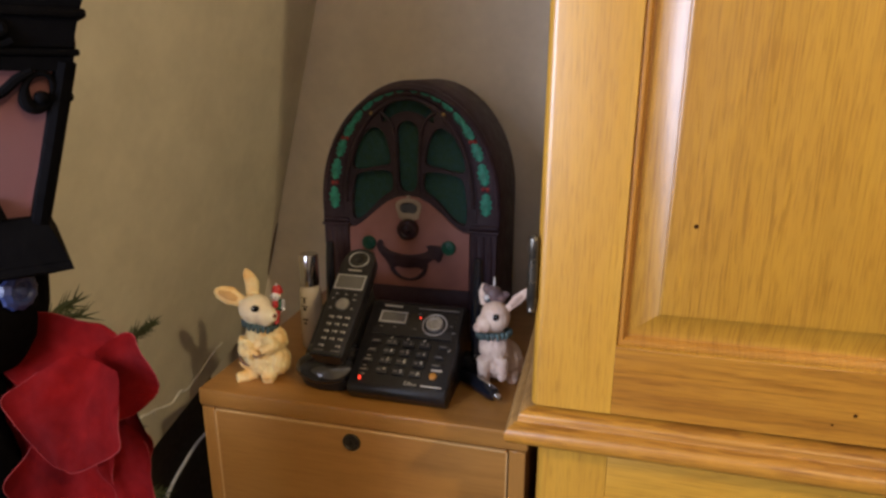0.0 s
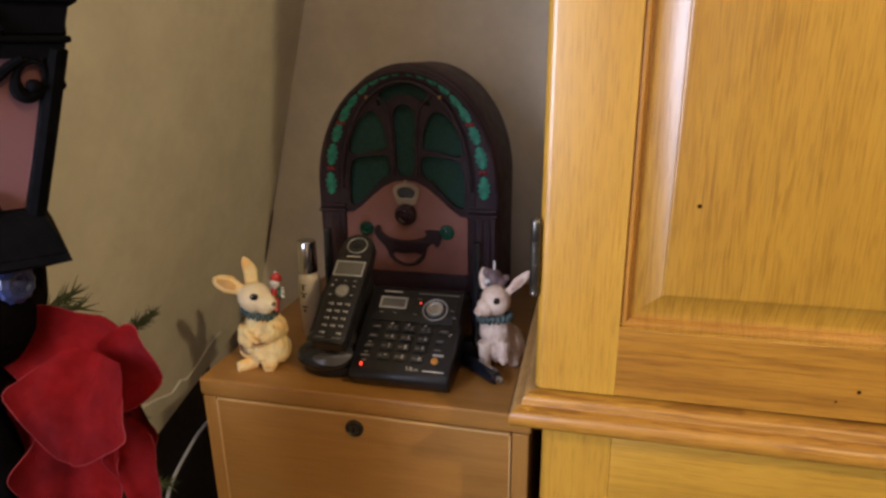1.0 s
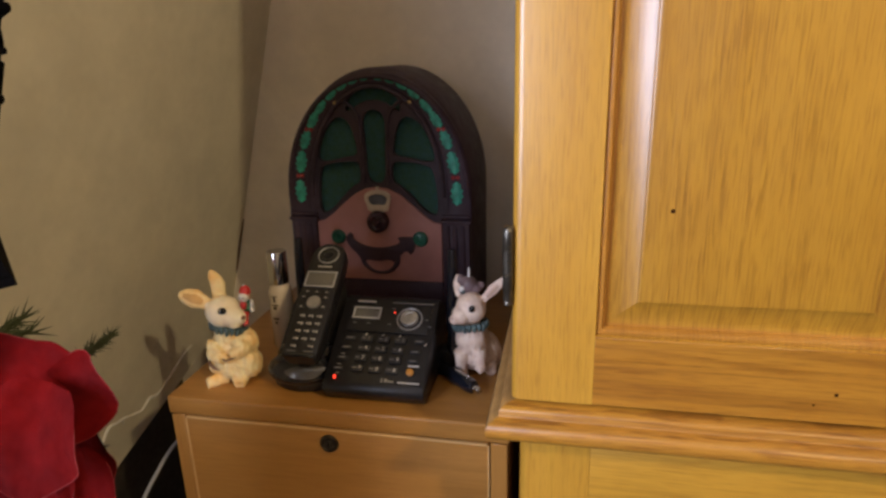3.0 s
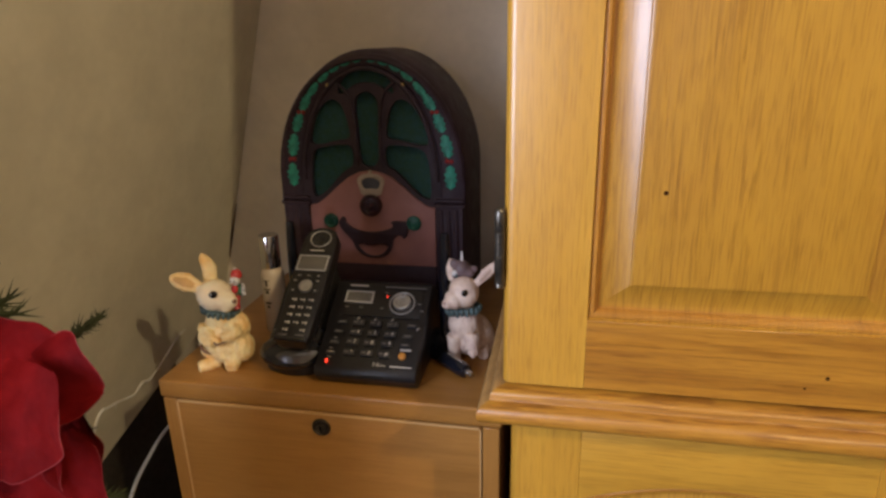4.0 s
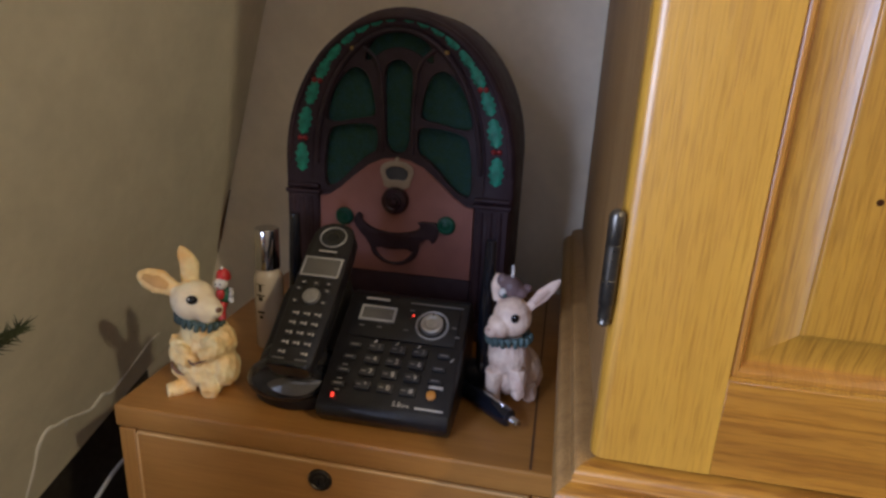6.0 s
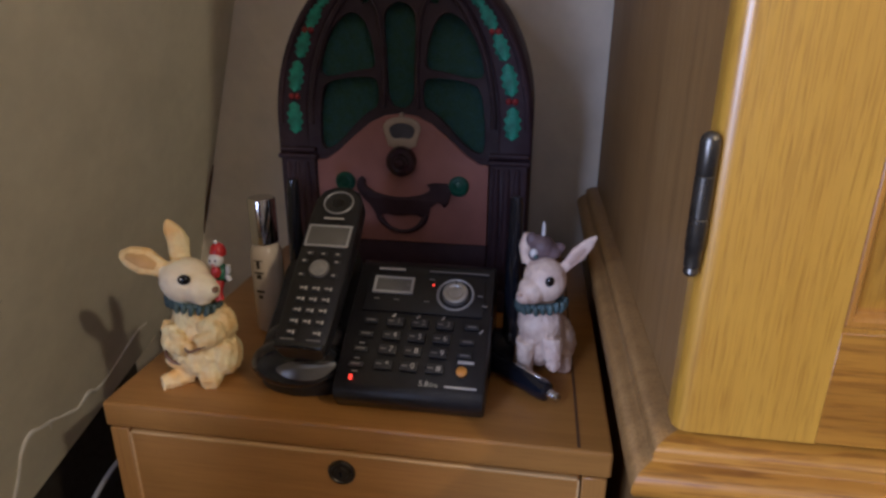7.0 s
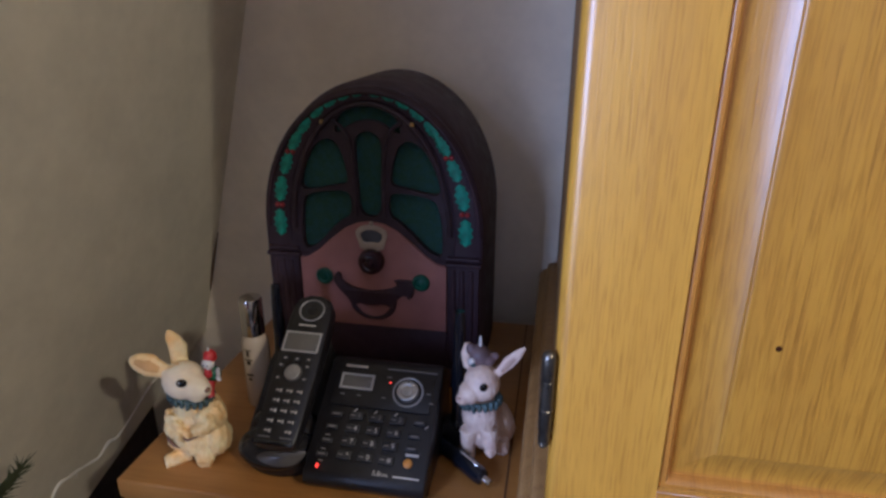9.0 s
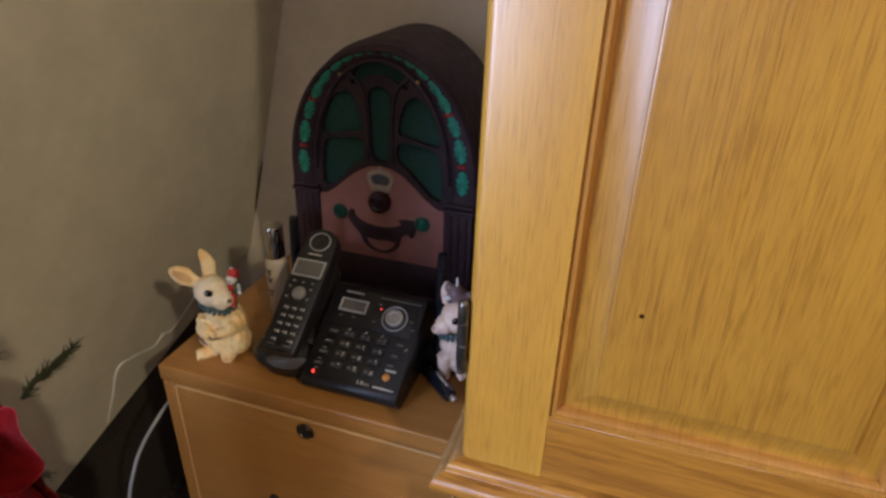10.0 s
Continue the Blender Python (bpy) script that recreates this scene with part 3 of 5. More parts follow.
part("edge_strip", box(CX1 - 0.030, CX1 - 0.0275, CF + 0.004, 1.16, TOP - 0.001, TOP + 0.0004), groove_brown, cabinet)
part("side_panel", box(CX0 + 0.003, CX0 + 0.022, CF + 0.001, 1.16, 0.0, 0.6770, 0.001, 1), veneer_up, cabinet)
part("side_panel", box(CX1 - 0.0240, CX1 - 0.003, CF + 0.001, 1.16, 0.0, 0.6770, 0.001, 1), veneer_up, cabinet)
part("back_panel", box(CX0 + 0.022, CX1 - 0.0240, 1.15, 1.16, 0.02, 0.6770), veneer_up, cabinet)
for z0, z1 in ((0.352, 0.6765), (0.05, 0.345)):
    drawer = part("drawer", box(CX0 + 0.0235, CX1 - 0.0255, CF + 0.0005, CF + 0.02, z0, z1, 0.0030, 3), veneer_across, cabinet)
    # pale strips: worn edges, with the highlight of the bevel in their colour
    part("edge_band", box(CX0 + 0.0258, CX1 - 0.0279, CF - 0.0006, CF + 0.003, z1 - 0.0030, z1 - 0.0002, 0.0006, 1), veneer_edge_lit, drawer, "pale worn veneer edge with its highlight painted in")
    part("edge_band", box(CX0 + 0.0238, CX0 + 0.0256, CF - 0.0003, CF + 0.003, z0 + 0.003, z1 - 0.003, 0.0003, 1), veneer_edge_lit, drawer, "pale worn veneer edge with its highlight painted in")
    part("edge_band", box(CX1 - 0.0277, CX1 - 0.0257, CF - 0.0003, CF + 0.003, z0 + 0.003, z1 - 0.003, 0.0003, 1), veneer_edge_lit, drawer, "pale worn veneer edge with its highlight painted in")
    zh = 0.500 if z0 > 0.2 else 0.19
    part("handle", joined(tube([(-0.365, CF - 0.004, zh), (-0.362, CF - 0.024, zh), (-0.33, CF - 0.027, zh - 0.001), (-0.27, CF - 0.027, zh - 0.001), (-0.238, CF - 0.024, zh), (-0.235, CF - 0.004, zh)], 0.0042, 10),
                          lathe([(0, 0), (0.008, 0), (0.007, 0.004), (0, 0.004)], pose(-0.365, CF + 0.001, zh, 90), 16), lathe([(0, 0), (0.008, 0), (0.007, 0.004), (0, 0.004)], pose(-0.235, CF + 0.001, zh, 90), 16)), lock_metal, drawer, "dark brass bar handle")
lock = part("lock", lathe([(0, 0), (0.0130, 0), (0.0130, 0.0015), (0.0118, 0.0032), (0.0100, 0.0034), (0.0092, 0.0022), (0.0070, 0.0022), (0.0062, 0.0042), (0.0, 0.0046)], pose(-0.3, CF + 0.0008, 0.655, 90), 32), lock_metal, cabinet, "round dark brass lock")
part("keyhole", box(-0.3008, -0.2992, CF - 0.0041, CF - 0.0035, 0.6515, 0.6585), eye_black, lock)

# ---------- the radio ----------
RX, RF = -0.298, 0.957
radio = thing("radio", (RX, 1.04, TOP), "dark cathedral-arch radio with green grille and painted holly", "radio")


def arch_loop(inset, z0, n=40, high=0.1905, over=None):
    a, b, zc = 0.1525 - inset, high - (inset if over is None else over), 0.931
    pts = [(RX - a, z0)]
    pts += [(RX + a * math.cos(math.pi - math.pi * k / n), zc + b * math.sin(math.pi * k / n)) for k in range(n + 1)]
    return pts + [(RX + a, z0)]


def front(loops, y_front, y_back, bevel=0.0, inward=True):
    return plate(loops, (y_back - y_front) / 2, pose(0, (y_front + y_back) / 2, 0, 90), bevel, inward)


part("cabinet_shell", front([arch_loop(0.001, TOP, 40, 0.1985)], 0.971, 1.145, 0.010), radio_shell, radio, degrees=60)
part("arch_rim", front([arch_loop(0.0, 0.893), arch_loop(0.040, 0.897, over=0.0185)], RF, 0.9735, 0.004), radio_brown, radio, degrees=60)
part("rim_bead", tube([(x, RF - 0.0005, z) for x, z in arch_loop(0.006, 0.897, 30)[1:-1]], 0.0036, 8, steps=2), radio_brown, radio)
part("grille_cloth", pierced(arch_loop(0.036, 0.90, over=0.016), [], 0.9690, 0.9705), cloth_green, radio, "dark green speaker cloth")


def side(points, s):
    pts = [(RX + s * x, z) for x, z in points]
    return rounded(pts if s > 0 else pts[::-1], 2)


up_open = [(0.097, 0.986), (0.094, 1.007), (0.083, 1.034), (0.070, 1.050), (0.054, 1.058), (0.040, 1.049), (0.033, 1.031), (0.029, 1.012), (0.028, 0.995), (0.052, 0.992), (0.078, 0.985)]
low_open = [(0.094, 0.972), (0.085, 0.981), (0.062, 0.986), (0.034, 0.988), (0.025, 0.981), (0.025, 0.953), (0.039, 0.946), (0.056, 0.930), (0.070, 0.914), (0.085, 0.902), (0.099, 0.900), (0.099, 0.935)][::-1]
centre_open = [(-0.0165, 0.951), (0.0165, 0.951), (0.0168, 1.000), (0.0195, 1.046), (0.016, 1.061), (0.0, 1.069), (-0.016, 1.061), (-0.0195, 1.046), (-0.0168, 1.000)]
top_open = [(-0.046, 1.062), (-0.041, 1.083), (-0.026, 1.095), (0.0, 1.101), (0.026, 1.095), (0.041, 1.083), (0.046, 1.062), (0.034, 1.065), (0.018, 1.077), (0.0, 1.081), (-0.018, 1.077), (-0.034, 1.065)]
openings = [side(up_open, 1), side(up_open, -1), side(low_open, 1), side(low_open, -1), side(centre_open, 1), side(top_open, 1)]
fret = part("grille_fret", pierced(arch_loop(0.039, 0.889, over=0.0175), openings, RF + 0.0005, 0.9688), radio_fret_mat, radio, "purple-brown carved grille", degrees=50)
for loop in openings:
    part("opening_rim", tube([(x, RF + 0.0012, z) for x, z in loop], 0.0011, 8, closed=True, steps=1), radio_fret_mat, fret)
inner_line = [(x, RF - 0.0015, z) for x, z in arch_loop(0.0445, 0.905, 30, over=0.0205)[1:-1]]
part("grille_bead", tube(inner_line, 0.0034, 8, steps=2), radio_fret_mat, radio)
for s in (-1, 1):
    part("grille_bar", tube([(RX + s * x, RF - 0.0005, z) for x, z in ((0.020, 0.952), (0.0195, 1.0), (0.023, 1.045), (0.030, 1.066), (0.046, 1.080))], 0.0026, 8), radio_fret_mat, radio)
pan = [(-0.104, 0.790), (0.104, 0.790), (0.104, 0.888), (0.092, 0.890), (0.076, 0.901), (0.056, 0.919), (0.036, 0.935), (0.018, 0.9435), (0.0, 0.946), (-0.018, 0.9435), (-0.036, 0.935), (-0.056, 0.919), (-0.076, 0.901), (-0.092, 0.890), (-0.104, 0.888)]
part("control_panel", front([[(RX + x, z) for x, z in pan]], 0.9535, 0.9725, 0.002), radio_pink, radio, "dusky pink-brown lower panel")
for s in (-1, 1):
    x0, x1 = sorted((RX + s * 0.105, RX + s * 0.149))
    part("column", box(x0, x1, 0.9515, 0.974, TOP + 0.028, 0.896, 0.003), radio_brown, radio)
    for k in range(3):
        xc = x0 + 0.0085 + k * 0.012
        part("flute", tube([(xc, 0.953, 0.745), (xc, 0.9523, 0.80), (xc, 0.9523, 0.85), (xc, 0.953, 0.886)], [0.0035, 0.0048, 0.0048, 0.0035], 10), radio_brown, radio)
    part("capital", joined(box(x0 - 0.003, x1 + 0.003, 0.9495, 0.974, 0.889, 0.8955, 0.0030), box(x0 - 0.001, x1 + 0.001, 0.9508, 0.974, 0.897, 0.9035, 0.003)), radio_brown, radio)
part("base", joined(box(RX - 0.149, RX + 0.149, 0.946, 1.145, TOP, TOP + 0.028, 0.004), box(RX - 0.1045, RX + 0.1045, 0.955, 0.972, TOP + 0.029, 0.7895, 0.003)), radio_brown, radio)
# dial, tuning knob, two green knobs
dial_out = [(-0.0225, 0.929), (-0.0205, 0.936), (-0.012, 0.9415), (0.0, 0.943), (0.012, 0.9415), (0.0205, 0.936), (0.0225, 0.929), (0.019, 0.919), (0.0155, 0.906), (-0.0155, 0.906), (-0.019, 0.919)]
dial_in = [(-0.0165, 0.929), (-0.009, 0.9345), (0.0, 0.936), (0.009, 0.9345), (0.0165, 0.929), (0.0115, 0.917), (0.0, 0.9185), (-0.0115, 0.917)]
DX = RX + 0.002
dial = part("dial", front([rounded([(DX + x, z) for x, z in dial_out], 1), rounded([(DX + x, z) for x, z in dial_in], 1)], 0.9495, 0.9535, 0.0012), dial_cream, radio, "cream shield-shaped tuning dial")
part("dial_window", front([[(DX + x * 1.03, z) for x, z in dial_in]], 0.9522, 0.9532), dial_glass, dial)
part("dial_tip", ball((DX, 0.9515, 0.9445), (0.0028, 0.003, 0.0035), seg=10), dial_cream, dial)
part("tuning_knob", lathe([(0, 0), (0.0175, 0), (0.0180, 0.004), (0.0175, 0.010), (0.0155, 0.0135), (0.0105, 0.0145), (0.0085, 0.0130), (0.006, 0.0135), (0.0045, 0.017), (0, 0.0185)], pose(-0.2965, 0.9535, 0.8915, 90), 36), knob_dark, radio, "dark plum tuning knob")
for x in (-0.3665, -0.2285):
    nub = part("green_knob", lathe([(0, 0), (0.0118, 0), (0.0122, 0.003), (0.0105, 0.0055), (0.0075, 0.006), (0.006, 0.0045), (0.003, 0.005), (0, 0.0065)], pose(x, 0.9535, 0.8635, 90), 28), nub_green, radio, "small dark green knob")
# carved dark scroll under the knobs
upper = [(-0.050, 0.872), (-0.043, 0.868), (-0.044, 0.860), (-0.028, 0.8500), (0.0, 0.8460), (0.026, 0.851), (0.037, 0.858), (0.030, 0.866), (0.064, 0.866)]
lower = [(0.055, 0.834), (0.046, 0.845), (0.034, 0.834), (0.026, 0.822), (0.018, 0.8275), (-0.004, 0.8235), (-0.022, 0.827), (-0.028, 0.818), (-0.036, 0.834), (-0.050, 0.848), (-0.056, 0.860)]
part("scroll", front([rounded([(RX + x, z) for x, z in (upper + lower)[::-1]], 1)], 0.9485, 0.9540, 0.0015), radio_brown, radio, "dark carved scroll ornament")
part("scroll_loop", tube([(RX + x, 0.9522, z) for x, z in ((-0.030, 0.836), (-0.027, 0.820), (-0.015, 0.808), (0.0, 0.804), (0.015, 0.807), (0.027, 0.818), (0.032, 0.834))], [0.003, 0.004, 0.0028, 0.0022, 0.0028, 0.004, 0.003], 8), radio_brown, radio)


def leaf(width, height):
    """A holly leaf with points and a raised rib, lying in the x-z plane."""
    n = 8
    left, right = [], []
    for k in range(n + 1):
        u = k / n
        w = width * (0.25 + 0.75 * math.sin(math.pi * min(1, u * 0.93 + 0.06)) ** 0.6) * (1.05 if k % 2 else 0.70)
        if k in (0, n):
            w = width * 0.12
        left.append((-w, (u - 0.5) * 2 * height))
        right.append((w, (u - 0.5) * 2 * height))
    bm = bmesh.new()
    cols = [[bm.verts.new((x, 0.0, z)) for x, z in left], [bm.verts.new((x * 0.5, -0.0022, z)) for x, z in left], [bm.verts.new((0, -0.0014, z)) for _, z in left], [bm.verts.new((x * 0.5, -0.0022, z)) for x, z in right], [bm.verts.new((x, 0.0, z)) for x, z in right]]
    for a, b in zip(cols, cols[1:]):
        for k in range(n):
            bm.faces.new((a[k], b[k], b[k + 1], a[k + 1]))
    bmesh.ops.recalc_face_normals(bm, faces=bm.faces[:])
    return mesh_of(bm, "holly_leaf", holly_green, 70)


leaf_mesh = leaf(0.0094, 0.0172)
band_a, band_b = 0.1525 - 0.0235, 0.1905 - 0.0120
for s in (-1, 1):
    for deg, scale in ((0.8, 1.08), (16.4, 1.04), (28.7, 0.92), (40.4, 0.84), (49.6, 0.72), (59.6, 0.62), (68.6, 0.54), (77, 0.48), (85, 0.42)):
        a = radians(deg)
        ob = new("holly_leaf", leaf_mesh)
        ob.parent = radio
        x, z = RX + s * band_a * math.cos(a), 0.931 + 0.004 + band_b * math.sin(a)
        tilt = math.degrees(math.atan2(band_a * math.sin(a), band_b * math.cos(a)))
        ob.matrix_parent_inverse = Matrix.Translation(-ROOTS[radio])
        ob.matrix_basis = pose(x, RF - 0.0006, z) @ Matrix.Rotation(radians(-s * tilt), 4, "Y") @ Matrix.Scale(scale, 4)
    for deg in (8.8, 34.6):
        a = radians(deg)
        x, z = RX + s * band_a * math.cos(a), 0.935 + band_b * math.sin(a)
        for dx in (-0.0035, 0.0035):
            part("berry", ball((x + dx, RF - 0.001, z), (0.0036, 0.003, 0.0036), seg=10), berry_red, radio, "red berry")
    part("gold_stud", ball((RX + s * 0.059, RF - 0.002, 1.0765), (0.0036, 0.003, 0.0036), seg=10), gold_paint, radio)

# ---------- the telephone ----------
phone = thing("telephone", (-0.29, 0.80, TOP), "black cordless telephone base with a sloping keypad and two antennas", "telephone")
body = joined(
    prism([(0.722, TOP + 0.001), (0.709, 0.7205), (0.7085, 0.728), (0.712, 0.7345), (0.825, 0.8095), (0.835, 0.810), (0.868, 0.785), (0.876, TOP + 0.001)], -0.312, -0.1735, 0.003),
)
base_body = part("body", body, phone_black, phone)
cradle_plan = rounded([(-0.408, 0.772), (-0.398, 0.742), (-0.372, 0.7285), (-0.345, 0.7265), (-0.316, 0.737), (-0.3125, 0.76), (-0.3125, 0.885), (-0.408, 0.885)], 2)
cb = bmesh.new()
rings = []
for k in range(7):
    u = k / 6
    ring = []
    for x, y in cradle_plan:
        high = 0.7265 + max(0.0, (y - 0.755)) * 0.70
        inset = 0.0 if u < 0.5 else 0.006 * (1 - math.sqrt(max(0.0, 1 - ((u - 0.5) * 2) ** 2)))
        cx, cy = -0.36, 0.81
        d = Vector((cx - x, cy - y)).normalized() * (inset + (0.006 * (0.34 - u) if u < 0.34 else 0))
        ring.append(cb.verts.new((x + d.x, y + d.y, TOP + 0.001 + (high - TOP) * u)))
    rings.append(ring)
for a, b in zip(rings, rings[1:]):
    for k in range(len(a)):
        j = (k + 1) % len(a)
        cb.faces.new((a[k], a[j], b[j], b[k]))
cb.faces.new(rings[-1])
cb.faces.new(rings[0][::-1])
bmesh.ops.recalc_face_normals(cb, faces=cb.faces[:])
cradle = part("cradle", cb, phone_black, phone)
part("cup", fused([ball((-0.3570, 0.7490, 0.7325), (0.0475, 0.0310, 0.0200), (12, 0, 4), 32), ball((-0.3575, 0.775, 0.741), (0.0450, 0.030, 0.018), (22, 0, 0), 24)], 0.0012, 6), cradle_black, cradle, "glossy black cradle lip")
# added grey crescent: stands in for the room reflected in the black lip
CN = Vector((0.15, -0.80, 0.58)).normalized()
scoop = rounded([(-0.031, 0.001), (-0.018, -0.0075), (0.0, -0.0115), (0.017, -0.0085), (0.031, 0.006), (0.018, 0.0085), (0.0, 0.0095), (-0.018, 0.0070)], 2)
part("cup_reflection", plate([scoop], 0.0014, Matrix.Translation((-0.3400, 0.7222, 0.7405)) @ CN.to_track_quat("Z", "Y").to_matrix().to_4x4(), 0.0006), cradle_reflection, cradle, "dark grey plate painted as reflection on the cradle lip")
for s, x, y in ((-1, -0.397, 0.862), (1, -0.1565, 0.832)):
    ant = part("antenna", joined(tube([(x, y - 0.004, 0.735), (x, y - 0.002, 0.80), (x, y, 0.86), (x, y + 0.001, 0.886)], [0.0082, 0.0080, 0.0072, 0.0060], 16), ball((x, y - 0.004, 0.735), (0.0085, 0.011, 0.012), seg=14)), phone_gloss, phone, "glossy black antenna")
part("antenna_mount", box(-0.1745, -0.151, 0.818, 0.845, TOP + 0.001, 0.738, 0.004), phone_black, phone)
SLOPE = math.degrees(math.atan2(0.075, 0.112))


def on_base(u, v, lift=0.0):
    """A place on the sloping keypad: u across, v up the slope."""
    return pose(0, 0.713, 0.737) @ Matrix.Rotation(radians(SLOPE), 4, "X") @ Matrix.Translation((u, v, lift))


def pad(m, w, h, t, r=0.0008):
    b = box(-w / 2, w / 2, -h / 2, h / 2, -0.001, t, min(r, t * 0.45), 2)
    b.transform(m)
    return b


part("display_plate", pad(on_base(-0.241, 0.099), 0.118, 0.044, 0.0008), phone_black, base_body)
part("display_frame", joined(pad(on_base(-0.2735, 0.1155), 0.041, 0.003, 0.0026), pad(on_base(-0.2735, 0.0985), 0.041, 0.003, 0.0026), pad(on_base(-0.2925, 0.107), 0.003, 0.020, 0.0025), pad(on_base(-0.2545, 0.107), 0.003, 0.020, 0.0025)), silver_plastic, base_body, "silver display frame")
part("display", pad(on_base(-0.2735, 0.107), 0.0355, 0.0145, 0.0016, 0.0003), screen_grey, base_body, "blank grey display")
jog = part("jog_dial", lathe([(0, -0.001), (0.0126, -0.001), (0.0130, 0.0035), (0.0122, 0.0060), (0.0105, 0.0068), (0.0075, 0.0064), (0.0065, 0.0056), (0.004, 0.0058), (0, 0.0060)], on_base(-0.2105, 0.1005), 40), brushed_silver, base_body, "round silver jog button")
part("jog_ring", lathe([(0.0160, -0.001), (0.0186, -0.001), (0.0186, 0.0012), (0.0174, 0.0024), (0.0160, 0.0014)], on_base(-0.2105, 0.1005), 40, True), silver_plastic, base_body, "chrome ring")
part("jog_mark", pad(on_base(-0.2105, 0.1105, 0.0062), 0.0008, 0.003, 0.0014, 0.0002), key_grey, jog)
part("signal_lamp", pad(on_base(-0.2335, 0.110, 0.0006), 0.0021, 0.0021, 0.0014), led_red, base_body, "small red lamp")
part("message_lamp", pad(on_base(-0.2960, 0.0055), 0.0027, 0.0047, 0.0020), led_red, base_body, "glowing red message lamp")
digit_rows = (("1", "2", "3"), ("4", "5", "6"), ("7", "8", "9"), ("*", "0", "#"))
key_shape = mesh_of(pad(Matrix.Identity(4), 0.0165, 0.0094, 0.0026, 0.0011), "key", key_grey)
dash_shape = mesh_of(pad(Matrix.Identity(4), 0.0052, 0.0013, 0.0004, 0.0001), "print_bar", print_dim)


def piece(name, mesh, parent, m):
    ob = new(name, mesh)
    ob.parent = parent
    ob.matrix_parent_inverse = parent.matrix_basis.inverted()
    ob.matrix_basis = m
    return ob


for r, v in enumerate((0.0655, 0.0505, 0.0355, 0.0200)):
    shift = -0.0012 * r
    for c, u in enumerate((-0.2645, -0.2405, -0.2165)):
        key = piece("key", key_shape, base_body, on_base(u + shift, v))
        part("digit", lettering(digit_rows[r][c], 0.0078, on_base(u + shift + 0.0035, v, 0.0027)), print_dim if r == 0 else print_white, key)
        piece("print_bar", dash_shape, key, on_base(u + shift - 0.0040, v, 0.0026))
        if r == 0:
            part("slash", pad(on_base(u + shift - 0.003, v + 0.0065) @ Matrix.Rotation(radians(-38), 4, "Z"), 0.0012, 0.0058, 0.0014, 0.0003), print_white, base_body)
small_shape = mesh_of(pad(Matrix.Identity(4), 0.0135, 0.0056, 0.0018, 0.0008), "function_key", key_grey)
bar_shape = mesh_of(pad(Matrix.Identity(4), 0.0085, 0.0014, 0.0004, 0.0001), "print_bar", print_dim)
for u, v in ((-0.2885, 0.0655), (-0.2905, 0.0505), (-0.2925, 0.0345), (-0.294, 0.0185), (-0.1905, 0.0655), (-0.1935, 0.0495), (-0.1945, 0.0355)):
    key = piece("function_key", small_shape, base_body, on_base(u, v))
    piece("print_bar", bar_shape, key, on_base(u, v, 0.0018))
for u, v in ((-0.2925, 0.0405), (-0.294, 0.0245), (-0.2935, 0.0115), (-0.288, 0.0905), (-0.268, 0.0905), (-0.238, 0.0905), (-0.181, 0.0895), (-0.186, 0.1005), (-0.236, 0.1165)):
    piece("print_bar", dash_shape, base_body, on_base(u, v, 0.0010))
part("slash", pad(on_base(-0.1815, 0.0615) @ Matrix.Rotation(radians(-38), 4, "Z"), 0.0012, 0.0050, 0.0014, 0.0003), print_white, base_body)
part("speaker_key", lathe([(0, -0.001), (0.0050, -0.001), (0.0050, 0.0018), (0.0040, 0.0026), (0, 0.0028)], on_base(-0.1955, 0.0195), 24), orange_key, base_body, "round orange button")
part("print_bar", pad(on_base(-0.1925, 0.0290), 0.0150, 0.0030, 0.0004, 0.0001), print_white, base_body)
part("print", lettering("5.8", 0.0075, on_base(-0.2285, 0.0050, 0.0001)), print_white, base_body)
part("print", lettering("GHz", 0.0046, on_base(-0.2195, 0.0042, 0.0001)), print_white, base_body)
part("print_bar", pad(on_base(-0.1950, 0.0040), 0.0290, 0.0018, 0.0004, 0.0001), print_white, base_body)
part("brand_bar", pad(on_base(-0.2785, 0.1270), 0.0270, 0.0026, 0.0004, 0.0001), print_white, base_body)
part("brand_bar", pad(on_base(-0.2100, 0.1270), 0.0600, 0.0012, 0.0004, 0.0001), print_dim, base_body)

handset = thing("telephone_handset", (-0.337, 0.80, 0.79), "black cordless handset with silver button resting in its cradle", "telephone handset")
HA = 36


def on_set(u, v, lift=0.0):
    return pose(0, 0.765, 0.824) @ Matrix.Rotation(radians(HA), 4, "X") @ Matrix.Translation((u, v, lift))


HXM = -0.3365
outline_hs = []
for v, w in ((-0.082, 0.0205), (-0.074, 0.0232), (-0.05, 0.0243), (0.0, 0.0250), (0.04, 0.0255), (0.070, 0.0250), (0.086, 0.0235), (0.096, 0.0185), (0.1005, 0.009)):
    outline_hs.append((v, w))
hb = bmesh.new()
rings = []
for lift, grow in ((-0.029, -0.006), (-0.026, -0.002), (-0.020, 0.0), (-0.005, 0.0006), (-0.0015, 0.0), (0.0, -0.0025)):
    pts = [(HXM - w - grow, v) for v, w in outline_hs] + [(HXM + w + grow, v) for v, w in outline_hs[::-1]]
    ring = []
    for x, v in pts:
        curve = 0.010 * max(0.0, -(v + 0.02) / 0.06) ** 1.5 if lift < -0.01 else 0.0
        ring.append(hb.verts.new((x, v, lift + curve * 0.6)))
    rings.append(ring)
for a, b in zip(rings, rings[1:]):
    for k in range(len(a)):
        j = (k + 1) % len(a)
        hb.faces.new((a[k], a[j], b[j], b[k]))
hb.faces.new(rings[-1])
hb.faces.new(rings[0][::-1])
bmesh.ops.recalc_face_normals(hb, faces=hb.faces[:])
